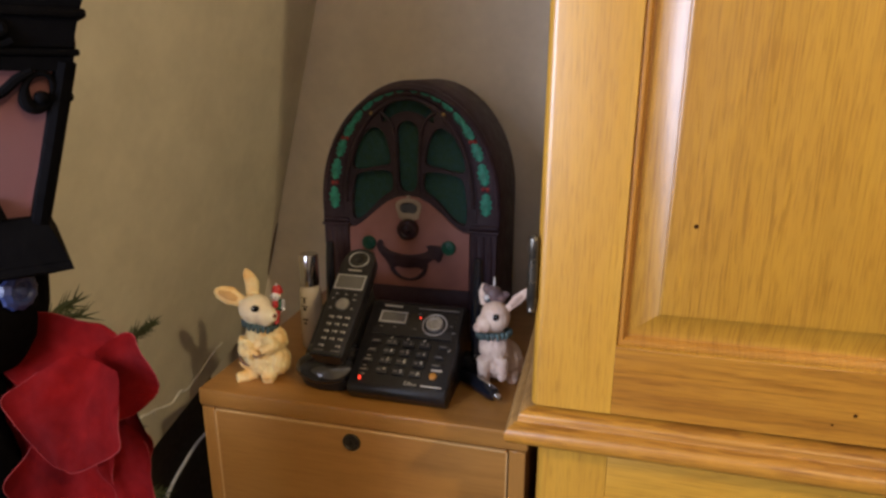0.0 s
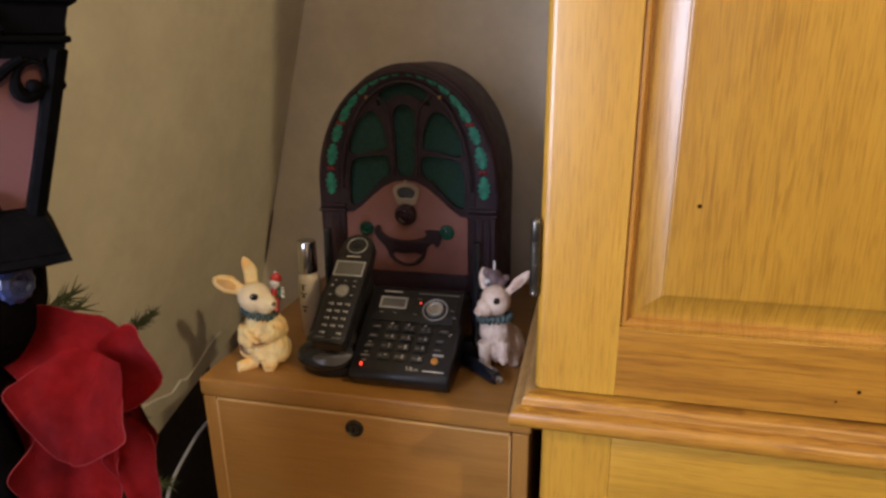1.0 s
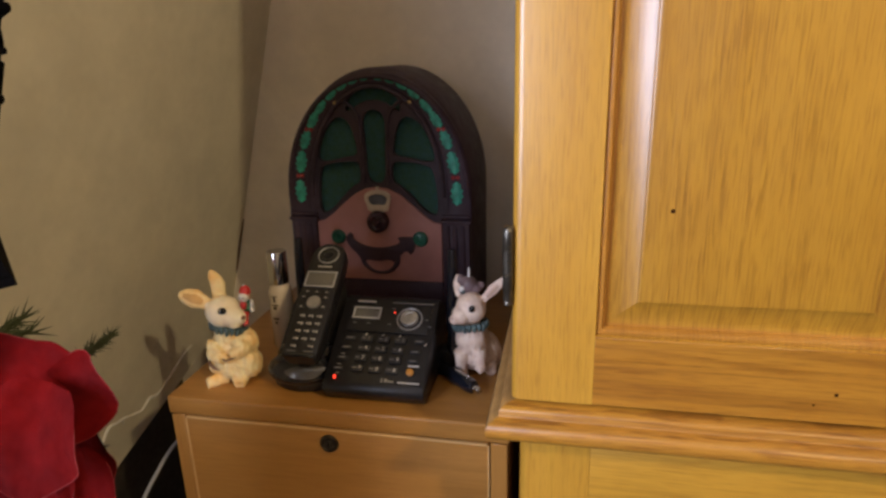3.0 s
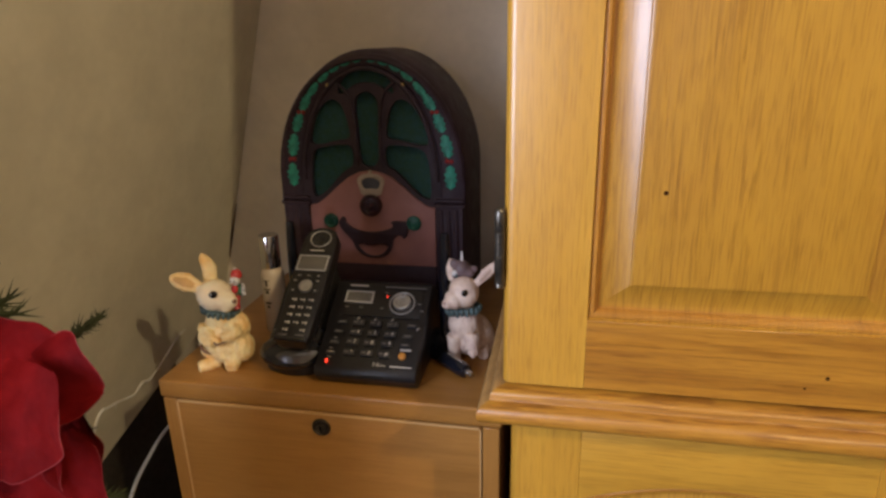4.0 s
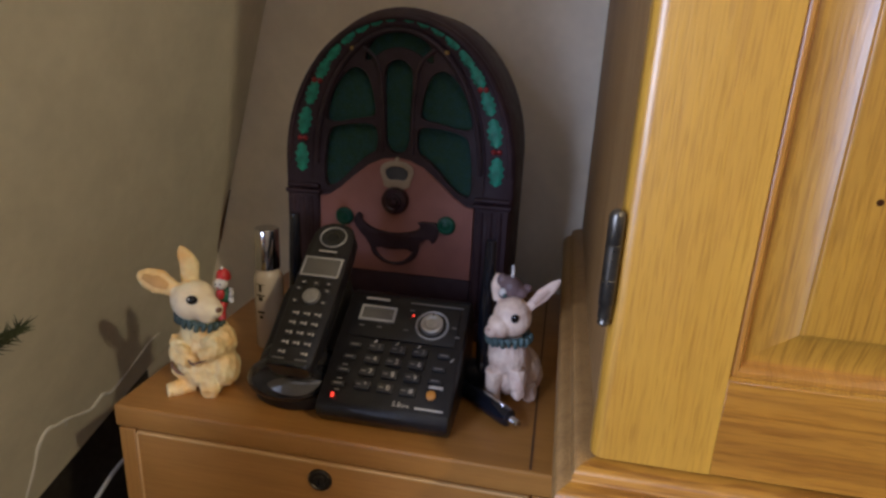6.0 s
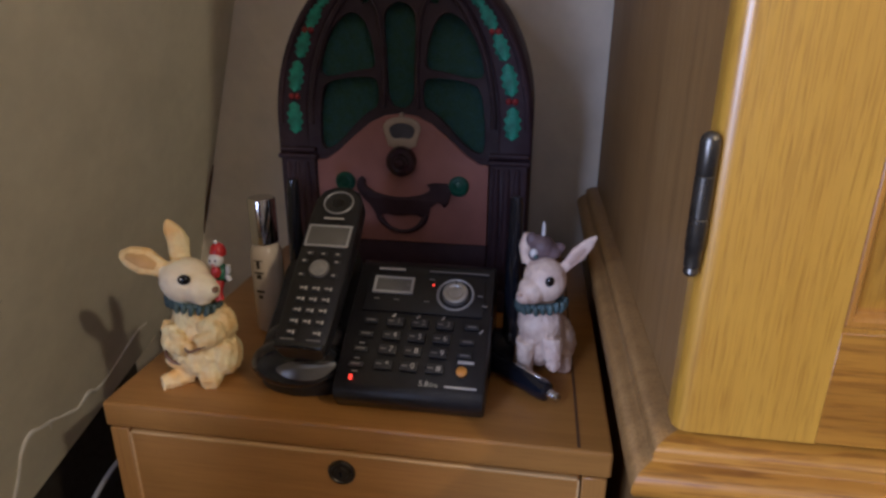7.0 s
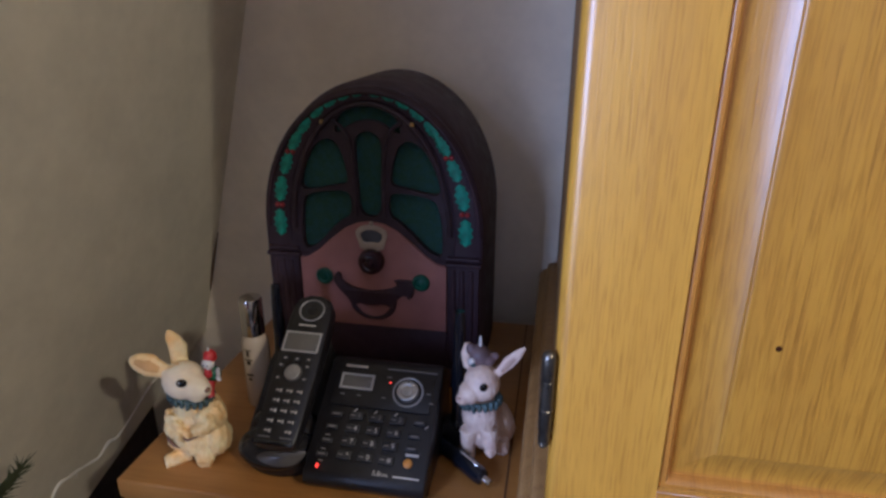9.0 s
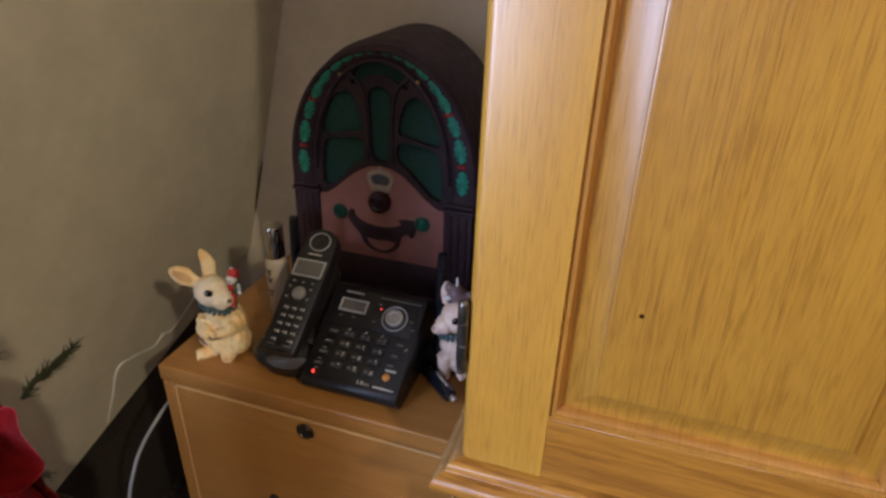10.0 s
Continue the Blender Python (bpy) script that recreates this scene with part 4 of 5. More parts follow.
hb.transform(on_set(0, 0))
hs_body = part("body", hb, phone_black, handset)
part("earpiece_ring", lathe([(0.0142, -0.001), (0.0158, -0.001), (0.0158, 0.0010), (0.0150, 0.0016), (0.0142, 0.0010)], on_set(HXM + 0.0005, 0.0805) @ Matrix.Diagonal((1.0, 0.92, 1, 1)), 36, True), silver_plastic, handset, "silver earpiece ring")
part("earpiece", lathe([(0, -0.001), (0.0140, -0.001), (0.0140, 0.0002), (0.006, -0.0004), (0, -0.0005)], on_set(HXM + 0.0005, 0.0805, 0.0004) @ Matrix.Diagonal((1.0, 0.92, 1, 1)), 30), phone_gloss, handset)
part("brand_bar", pad(on_set(HXM, 0.0605), 0.0210, 0.0018, 0.0005, 0.0001), print_white, handset)
part("display_frame", joined(pad(on_set(HXM - 0.0004, 0.0505), 0.0450, 0.0024, 0.0016), pad(on_set(HXM - 0.001, 0.0268), 0.0430, 0.0024, 0.0016), pad(on_set(HXM - 0.0216, 0.0387), 0.0024, 0.0240, 0.0015), pad(on_set(HXM + 0.0205, 0.0387), 0.0024, 0.0240, 0.0015)), silver_plastic, handset, "silver display frame")
part("display", pad(on_set(HXM - 0.0006, 0.0387), 0.0400, 0.0215, 0.0008, 0.0002), screen_grey, handset, "blank grey display")
part("navigator", lathe([(0, -0.001), (0.0100, -0.001), (0.0100, 0.0012), (0.0088, 0.0030), (0.0072, 0.0032), (0.0066, 0.0022), (0.0040, 0.0024), (0, 0.0030)], on_set(HXM - 0.0005, 0.0005), 30), brushed_silver, handset, "round silver navigation button")
hk_shape = mesh_of(pad(Matrix.Identity(4), 0.0092, 0.0064, 0.0018, 0.0008), "key", key_grey)
hd_shape = mesh_of(pad(Matrix.Identity(4), 0.0040, 0.0014, 0.0004, 0.0001), "print_bar", print_white)
mark_shape = mesh_of(pad(Matrix.Identity(4), 0.0018, 0.0034, 0.0004, 0.0001), "print_bar", print_white)
for v in (-0.0215, -0.0330, -0.0445, -0.0560, -0.0670):
    for u in (-0.0105, 0.0015, 0.0135):
        if v < -0.06 and abs(u - 0.0015) < 0.003:
            continue
        key = piece("key", hk_shape, hs_body, on_set(HXM + u, v))
        key.parent, key.matrix_parent_inverse = handset, Matrix.Translation(-ROOTS[handset])
        bar = new("print_bar", hd_shape)
        bar.parent, bar.matrix_basis = key, Matrix.Translation((-0.0008, 0.0, 0.0018))
        bar = new("print_bar", mark_shape)
        bar.parent, bar.matrix_basis = key, Matrix.Translation((0.0030, -0.0004, 0.0018))
for u, v in ((-0.0172, 0.0085), (0.0150, 0.0085), (-0.0165, -0.0070), (0.0150, -0.0065), (0.0, 0.0170), (-0.014, 0.0172), (0.014, 0.0172)):
    key = new("function_key", hk_shape)
    key.parent, key.matrix_parent_inverse = handset, Matrix.Translation(-ROOTS[handset])
    key.matrix_basis = on_set(HXM + u, v) @ Matrix.Diagonal((0.8, 0.85, 0.8, 1))
    bar = new("print_bar", hd_shape)
    bar.parent, bar.matrix_basis = key, Matrix.Translation((0, 0, 0.0018))
for u, w in ((-0.012, 0.016), (0.012, 0.016)):
    part("print_bar", pad(on_set(HXM + u, -0.0735), w * 0.8, 0.0012, 0.0004, 0.0001), print_dim, handset)
part("chin", pad(on_set(HXM, -0.0795), 0.044, 0.006, 0.0022, 0.001), phone_gloss, handset)

# ---------- rabbits ----------


def rabbit(name, face, mats, label, forms, extra):
    """face: a centre, radii and paint slot for the paler head."""
    skin = fused(forms, 0.0013, 3, 0.0013)
    for f in skin.faces:
        f.material_index = 0
        if face:
            d = f.calc_center_median() - Vector(face[0])
            if (d.x / face[1][0]) ** 2 + (d.y / face[1][1]) ** 2 + (d.z / face[1][2]) ** 2 < 1.0 + 0.25 * noise.noise(d * 160):
                f.material_index = face[2]
    return solid(name, marked([(skin, None)] + extra, name), mats, label, "figurine", group="pair of rabbit figurines", degrees=50)


def ear(root, mid, tip, width, face, base=0.45, fold=0.62):
    """A hollow ear: outer skin along a line and a sunken inside facing one way."""
    r, m_, t = Vector(root), Vector(mid), Vector(tip)
    outer = tube([r, r.lerp(m_, 0.6), m_, m_.lerp(t, 0.6), t], [width * base, width * max(base, 0.8), width, width * 0.75, width * 0.18], 12)
    f = Vector(face).normalized()
    c = (r + t) / 2
    for v in outer.verts:
        d = (v.co - c).dot(f)
        v.co -= f * d * 0.55
    inner = tube([r.lerp(m_, 0.4) + f * width * 0.34, m_ + f * width * 0.42, m_.lerp(t, 0.65) + f * width * 0.30], [width * 0.25, width * fold, width * 0.2], 10)
    for v in inner.verts:
        d = (v.co - c).dot(f)
        v.co -= f * (d - width * 0.30) * 0.7
    return outer, inner


def frill(c, radius, teeth, tilt, drop):
    """A leafy collar of overlapping pointed tufts."""
    bms = [tube([(radius * math.cos(a), radius * 0.92 * math.sin(a), 0) for a in [2 * math.pi * k / 16 for k in range(16)]], 0.0028, 8, closed=True, steps=2)]
    for k in range(teeth):
        a = 2 * math.pi * k / teeth
        d = Vector((math.cos(a), 0.92 * math.sin(a), 0))
        bms.append(ball(tuple(d * (radius + 0.0018) + Vector((0, 0, -drop * (0.5 + 0.3 * (k % 2))))), (0.0036, 0.0030, 0.0062), (0, 16, math.degrees(a)), 8))
    out = joined(*bms)
    out.transform(pose(*c, *tilt))
    return out


def limb(points, radii):
    return tube(points, radii, 12)


# cream rabbit, with a little elf at its shoulder
e1, i1 = ear((-0.4725, 0.757, 0.826), (-0.4752, 0.761, 0.845), (-0.4868, 0.764, 0.8675), 0.0105, (-0.6, 0.8, 0.1), 0.95)
e2, i2 = ear((-0.4800, 0.742, 0.823), (-0.4985, 0.738, 0.832), (-0.5205, 0.734, 0.8400), 0.0140, (0.25, -0.9, 0.35), 0.55, 0.5)
forms = [ball((-0.4630, 0.762, 0.7480), (0.0325, 0.030, 0.0400), (0, 4, 0)), ball((-0.4610, 0.757, 0.7330), (0.0345, 0.031, 0.027)), ball((-0.4625, 0.755, 0.7760), (0.0225, 0.021, 0.023)),
         ball((-0.4630, 0.746, 0.8120), (0.0245, 0.0235, 0.0220), (0, 12, 0)), ball((-0.4490, 0.741, 0.8085), (0.0200, 0.0165, 0.0155), (0, 22, 0)), ball((-0.4365, 0.740, 0.8065), (0.0098, 0.0095, 0.0088), (0, 25, 0)), ball((-0.4440, 0.737, 0.7995), (0.0105, 0.009, 0.0075)),
         limb([(-0.470, 0.742, 0.714), (-0.478, 0.733, 0.7115), (-0.489, 0.722, 0.7105)], [0.012, 0.0095, 0.0075]), limb([(-0.447, 0.742, 0.722), (-0.444, 0.734, 0.7135), (-0.4425, 0.727, 0.7100)], [0.016, 0.0110, 0.0080]),
         limb([(-0.443, 0.744, 0.770), (-0.4345, 0.734, 0.7625), (-0.4480, 0.724, 0.7570)], [0.0135, 0.0105, 0.0070]), limb([(-0.479, 0.744, 0.762), (-0.480, 0.734, 0.750), (-0.462, 0.725, 0.7480)], [0.012, 0.0090, 0.0065]),
         ball((-0.4360, 0.752, 0.7650), (0.0150, 0.016, 0.018)), ball((-0.4330, 0.752, 0.7320), (0.0130, 0.020, 0.0210)), ball((-0.482, 0.775, 0.722), (0.012, 0.012, 0.012)), e1, e2]
forms += [ball((-0.4630 + 0.027 * math.cos(a), 0.752 - 0.024 * abs(math.sin(a)), 0.727 + 0.011 * k), (0.009, 0.0045, 0.0055), (0, 30, 0), 10) for k in range(4) for a in (0.35 + 0.5 * k, 1.3 + 0.4 * k, 2.4 + 0.3 * k)]
elf = [(ball((-0.4245, 0.7585, 0.8262), (0.0074, 0.0070, 0.0070), seg=14), 6), (lathe([(0.0076, 0), (0.0078, 0.003), (0.0066, 0.008), (0.003, 0.0115), (0, 0.0125)], pose(-0.4242, 0.7635, 0.8300), 14), 4), (ball((-0.4246, 0.762, 0.8425), (0.0018, 0.0018, 0.0024), seg=8), 6),
       (ball((-0.4225, 0.763, 0.8110), (0.0090, 0.0080, 0.0100), seg=12), 5), (ball((-0.4245, 0.756, 0.8150), (0.0050, 0.0040, 0.0065), seg=10), 4), (tube([(-0.4150, 0.760, 0.813), (-0.4125, 0.757, 0.815), (-0.4115, 0.756, 0.823)], 0.0023, 8), 6), (tube([(-0.4120, 0.757, 0.807), (-0.4135, 0.757, 0.812)], 0.0028, 8), 6),
       (tube([(-0.4230, 0.757, 0.805), (-0.4225, 0.752, 0.797), (-0.4190, 0.748, 0.789)], [0.0055, 0.0048, 0.0038], 10), 4), (ball((-0.4272, 0.7519, 0.8275), (0.0011, 0.0008, 0.0010), seg=8), 2), (ball((-0.4218, 0.7519, 0.8275), (0.0011, 0.0008, 0.0010), seg=8), 2), (ball((-0.4245, 0.7517, 0.8235), (0.0018, 0.0008, 0.0006), seg=8), 4)]
for b_, _ in elf:
    b_.transform(Matrix.Translation((-0.0105, -0.004, 0.005)))
rabbit("rabbit_figurine", ((-0.4530, 0.738, 0.8100), (0.033, 0.028, 0.0275), 8), [rabbit_cream, ear_inside, eye_black, collar_teal, elf_red, elf_green, elf_white, crease_brown, face_cream],
       "cream resin rabbit figurine with teal collar and small red elf", forms,
       # the tiny white ball on the eye is a painted highlight
       [(i1, 1), (i2, 1), (ball((-0.4525, 0.7262, 0.8212), (0.0060, 0.0034, 0.0048), (-14, 0, 14), 14), 2), (ball((-0.4292, 0.7368, 0.8085), (0.0032, 0.0042, 0.0030), seg=10), 7), (ball((-0.4540, 0.7232, 0.8230), (0.0010, 0.0008, 0.0010), seg=8), 6), (frill((-0.4610, 0.752, 0.7905), 0.0222, 21, (-6, 12, 0), 0.005), 3),
        (tube([(-0.458, 0.7195, 0.7535), (-0.452, 0.7172, 0.7515), (-0.444, 0.7190, 0.7540), (-0.438, 0.7235, 0.7555)], [0.0008, 0.0016, 0.0014, 0.0006], 6), 7), (tube([(-0.493, 0.744, 0.741), (-0.487, 0.733, 0.736), (-0.478, 0.7285, 0.732), (-0.469, 0.7265, 0.731)], [0.0008, 0.0020, 0.0020, 0.0006], 6), 7)] + elf)

# pale rabbit under a mauve bird-shaped hat
e3, i3 = ear((-0.1115, 0.806, 0.823), (-0.0960, 0.810, 0.838), (-0.0765, 0.814, 0.8560), 0.0080, (0.35, -0.85, 0.3), 0.6, 0.4)
forms = [ball((-0.1245, 0.826, 0.745), (0.0235, 0.027, 0.037)), ball((-0.1265, 0.812, 0.765), (0.0225, 0.021, 0.026)), ball((-0.1150, 0.842, 0.733), (0.0265, 0.026, 0.0270)), ball((-0.0995, 0.846, 0.724), (0.013, 0.015, 0.018)),
         ball((-0.1250, 0.803, 0.8135), (0.0208, 0.0225, 0.0222), (0, -14, 0)), ball((-0.1370, 0.791, 0.8065), (0.0130, 0.0155, 0.0135), (0, -20, 0)), ball((-0.1440, 0.782, 0.8035), (0.0078, 0.0085, 0.0075)),
         limb([(-0.1400, 0.802, 0.748), (-0.1395, 0.803, 0.729), (-0.1385, 0.805, 0.7110)], [0.0105, 0.0085, 0.0075]), limb([(-0.1150, 0.802, 0.750), (-0.1130, 0.797, 0.738), (-0.1120, 0.794, 0.7310)], [0.0115, 0.0095, 0.0080]), ball((-0.1115, 0.793, 0.7265), (0.0072, 0.008, 0.0065)),
         limb([(-0.1035, 0.820, 0.722), (-0.1000, 0.818, 0.7135), (-0.0980, 0.812, 0.7110)], [0.012, 0.0085, 0.0065]), ball((-0.1385, 0.803, 0.7105), (0.0078, 0.009, 0.0055)), e3,
         limb([(-0.1420, 0.812, 0.826), (-0.1450, 0.815, 0.842), (-0.1435, 0.817, 0.855)], [0.0060, 0.0068, 0.0035])]
hat = fused([ball((-0.1290, 0.812, 0.8440), (0.0130, 0.0130, 0.0110), (0, 25, 0), 14), ball((-0.1210, 0.813, 0.8400), (0.0110, 0.0110, 0.0080), (0, 30, 0), 14), ball((-0.1130, 0.814, 0.8425), (0.0060, 0.0050, 0.0050), seg=10), ball((-0.1350, 0.806, 0.8370), (0.0075, 0.0065, 0.0070), seg=12), ball((-0.1400, 0.812, 0.8500), (0.0055, 0.0055, 0.0075), seg=12)], 0.0012, 3)
rabbit("rabbit_figurine", None, [rabbit_grey, ear_rose, eye_black, collar_teal, hat_mauve, elf_white, collar_teal],
       "pale pinkish resin rabbit figurine with teal collar and mauve hat", forms,
       [(i3, 1), (ball((-0.1210, 0.7825, 0.8195), (0.0044, 0.0034, 0.0052), (6, 12, 10), 14), 2), (frill((-0.1270, 0.809, 0.7870), 0.0212, 21, (-8, -6, 0), 0.004), 3), (hat, 4), (ball((-0.1372, 0.8012, 0.8400), (0.0042, 0.0028, 0.0046), seg=10), 5), (ball((-0.1350, 0.7995, 0.8370), (0.0026, 0.0022, 0.0026), seg=8), 6),
        (tube([(-0.1290, 0.812, 0.852), (-0.1288, 0.812, 0.861), (-0.1292, 0.812, 0.868)], [0.0020, 0.0018, 0.0009], 8), 5), (ball((-0.1478, 0.7755, 0.8065), (0.0032, 0.0024, 0.0020), seg=8), 1)])

# ---------- small things on the cabinet ----------
bottle = thing("cosmetic_bottle", (-0.4375, 0.868, TOP), "small cream glass cosmetic bottle with a silver cap", "bottle")
BT = pose(-0.4375, 0.868, 0)
part("bottle_body", lathe([(0, TOP + 0.0005), (0.0165, TOP + 0.0005), (0.0178, TOP + 0.003), (0.0180, 0.79), (0.0174, 0.801), (0.0140, 0.808), (0.0100, 0.812), (0.0, 0.812)], BT, 32), bottle_cream, bottle)
part("cap", lathe([(0, 0.8115), (0.0148, 0.8115), (0.0150, 0.8125), (0.0147, 0.8605), (0.0140, 0.8625), (0, 0.8628)], BT, 32), chrome, bottle, "polished silver cap")
for z, w, h in ((0.793, 0.012, 0.0012), (0.784, 0.004, 0.010), (0.778, 0.012, 0.0022), (0.772, 0.006, 0.005), (0.755, 0.010, 0.003), (0.748, 0.005, 0.004)):
    b = quad_sheet([[(-0.4375 + 0.0182 * math.sin(a), 0.868 - 0.0182 * math.cos(a), zz) for a in [(-0.15 + (k / 4 - 0.5) * w / 0.0182) for k in range(5)]] for zz in (z, z + h)])
    part("print_bar", b, lock_metal, bottle)
# a pen-like tool lying beside the telephone
pen = thing("pen_tool", (-0.14, 0.78, TOP), "black glossy pen-like tool with a ribbed silver tip", "pen")
a, b = Vector((-0.186, 0.822, TOP + 0.0108)), Vector((-0.1065, 0.7515, TOP + 0.0100))
d = b - a
PM = Matrix.Translation(a) @ d.to_track_quat("Z", "Y").to_matrix().to_4x4()
L = d.length
part("barrel", lathe([(0, 0), (0.0085, 0.001), (0.0098, 0.006), (0.0104, L * 0.55), (0.0104, L - 0.020), (0.0092, L - 0.014), (0.0052, L - 0.011), (0, L - 0.011)], PM, 24), phone_gloss, pen)
part("tip", lathe([(0, L - 0.0115), (0.0046, L - 0.0115), (0.0046, L - 0.009), (0.0040, L - 0.0085), (0.0046, L - 0.008), (0.0046, L - 0.0055), (0.0040, L - 0.005), (0.0046, L - 0.0045), (0.0046, L - 0.001), (0.0038, L), (0, L)], PM, 20), chrome, pen, "ribbed silver tip")
part("clip", box(-0.0014, 0.0014, 0.0102, 0.0114, L * 0.35, L - 0.022, 0.0004, 1, PM), chrome, pen)

# ---------- beside the cabinet: cord, plant, lantern on a dark stand ----------
cord = solid("power_cord", tube([(-0.54, 1.12, 0.60), (-0.556, 0.96, 0.585), (-0.585, 0.83, 0.575), (-0.600, 0.772, 0.562), (-0.604, 0.725, 0.540), (-0.603, 0.690, 0.522), (-0.600, 0.665, 0.500), (-0.606, 0.645, 0.44), (-0.620, 0.640, 0.30), (-0.635, 0.66, 0.12), (-0.64, 0.70, 0.006), (-0.66, 0.78, 0.004)], 0.0028, 8), cord_white, "thin off-white power cord hanging beside the cabinet", "cord")
STAND = 0.70
stand = thing("plant_stand", (-0.455, 0.335, 0), "round dark-stained wooden plant stand", "stand")
part("stand_top", lathe([(0, STAND - 0.022), (0.125, STAND - 0.022), (0.135, STAND - 0.016), (0.135, STAND - 0.006), (0.130, STAND), (0, STAND)], pose(-0.475, 0.345, 0), 40), dark_wood, stand)
part("stand_post", lathe([(0, 0.04), (0.03, 0.04), (0.02, 0.2), (0.026, 0.4), (0.018, 0.6), (0.03, STAND - 0.0225), (0, STAND - 0.0225)], pose(-0.475, 0.345, 0), 20), dark_wood, stand)
for k in range(3):
    ang = 2 * math.pi * k / 3 + 0.5
    part("leg", tube([(-0.47 + r * math.cos(ang), 0.335 + r * math.sin(ang), z) for r, z in ((0.01, 0.12), (0.06, 0.10), (0.11, 0.04), (0.14, 0.014))], [0.016, 0.014, 0.012, 0.013], 10), dark_wood, stand)

plant = thing("poinsettia", (-0.40, 0.33, STAND), "red velvet artificial poinsettia with pine sprigs in a dark pot", "plant")
part("pot", lathe([(0, STAND), (0.040, STAND), (0.052, STAND + 0.05), (0.056, STAND + 0.055), (0.053, STAND + 0.058), (0.047, STAND + 0.052), (0, STAND + 0.050)], pose(-0.415, 0.335, 0), 28), iron_black, plant, "small dark pot")


def petal(length, width, cup, droop, ruffle, seed):
    """A broad velvet petal along +y from the origin, its face up, with a rib, folds and a worn wavy edge."""
    rg = random.Random(seed)
    ph, kink = rg.uniform(0, 6), rg.uniform(-0.4, 0.4)
    nu, nv = 22, 16
    rows = []
    for i in range(nu + 1):
        u = i / nu
        half = width * (math.sin(math.pi * min(1.0, u * 0.86 + 0.10)) ** 0.75) * (1 - 0.08 * u) * (1 + 0.05 * math.sin(11 * u + ph) + 0.16 * noise.noise(Vector((u * 4.5, seed * 2.3, 0.5))))
        if i == nu:
            half = width * 0.16
        row = []
        for j in range(nv + 1):
            v = 2 * j / nv - 1
            z = cup * v * v * half + 0.30 * abs(v) ** 0.8 * half * (1 - 0.5 * u) - droop * length * u * u + ruffle * half * abs(v) ** 1.5 * math.sin(7 * u + ph + 2 * v)
            z += 0.03 * half * math.sin(8 * v + ph + 5 * u) + 0.06 * half * abs(math.sin(3.1 * (v - kink) + 2.2 * u + ph))
            z += 0.0034 * noise.noise(Vector((v * half * 38, u * length * 38, seed * 3.7))) + 0.0012 * abs(noise.noise(Vector((v * half * 110, u * length * 70, seed))))
            row.append((v * half, length * u, z))
        rows.append(row)
    top = quad_sheet(rows)
    low = quad_sheet([[(x, y, z - 0.0009) for x, y, z in row] for row in rows])
    bmesh.ops.reverse_faces(low, faces=low.faces[:])
    hem = [r[0] for r in rows[5:]] + rows[-1][1:-1] + [r[-1] for r in rows[:4:-1]]
    return joined(top, low), tube([(x, y, z - 0.0004) for x, y, z in hem], [0.00015] + [0.00042] * (len(hem) - 2) + [0.00015], 5, steps=1)


def aimed(root, tip, up):
    """The frame with +y from root to tip and +z towards up."""
    y = (Vector(tip) - Vector(root)).normalized()
    z = Vector(up)
    z = (z - y * z.dot(y)).normalized()
    x = y.cross(z)
    m = Matrix((x, y, z)).transposed().to_4x4()
    return Matrix.Translation(root) @ m, (Vector(tip) - Vector(root)).length


PETALS = (
    ((-0.3660, 0.386, 0.917), (-0.4820, 0.374, 0.909), (0.1, -0.90, 0.42), 0.037, 0.10),
    ((-0.3670, 0.366, 0.922), (-0.3850, 0.330, 0.848), (0.1, -0.88, 0.40), 0.050, 0.10),
    ((-0.3850, 0.380, 0.906), (-0.3270, 0.372, 0.900), (0.30, -0.88, 0.35), 0.036, 0.12),
    ((-0.3790, 0.386, 0.856), (-0.3530, 0.370, 0.772), (0.35, -0.92, 0.15), 0.020, 0.10),
    ((-0.4050, 0.382, 0.856), (-0.4290, 0.352, 0.760), (0.2, -0.92, -0.32), 0.044, 0.12),
    ((-0.4590, 0.382, 0.852), (-0.5060, 0.360, 0.757), (0.1, -0.92, -0.32), 0.046, 0.12),
    ((-0.4280, 0.394, 0.900), (-0.5130, 0.384, 0.868), (0.1, -0.85, 0.40), 0.046, 0.12),
    ((-0.3850, 0.398, 0.870), (-0.3930, 0.390, 0.785), (0.2, -0.92, -0.32), 0.032, 0.10),
)
for k, (root, tip, up, w, dr) in enumerate(PETALS):
    m, ln = aimed(root, tip, up)
    b, hem = petal(ln * 1.03, w, 0.08, dr * 0.6, 0.13, k + 3)
    b.transform(m)
    hem.transform(m)
    leafy = part("petal", b, velvet_red, plant, degrees=70)
    part("hem", hem, velvet_edge, leafy, "lighter worn petal edge")
for k in range(3):
    part("stem", tube([(-0.425 + 0.008 * k, 0.335, STAND + 0.045), (-0.425 + 0.006 * k, 0.410, 0.82), (-0.395, 0.392, 0.885)], 0.002, 6), pine_green, plant)


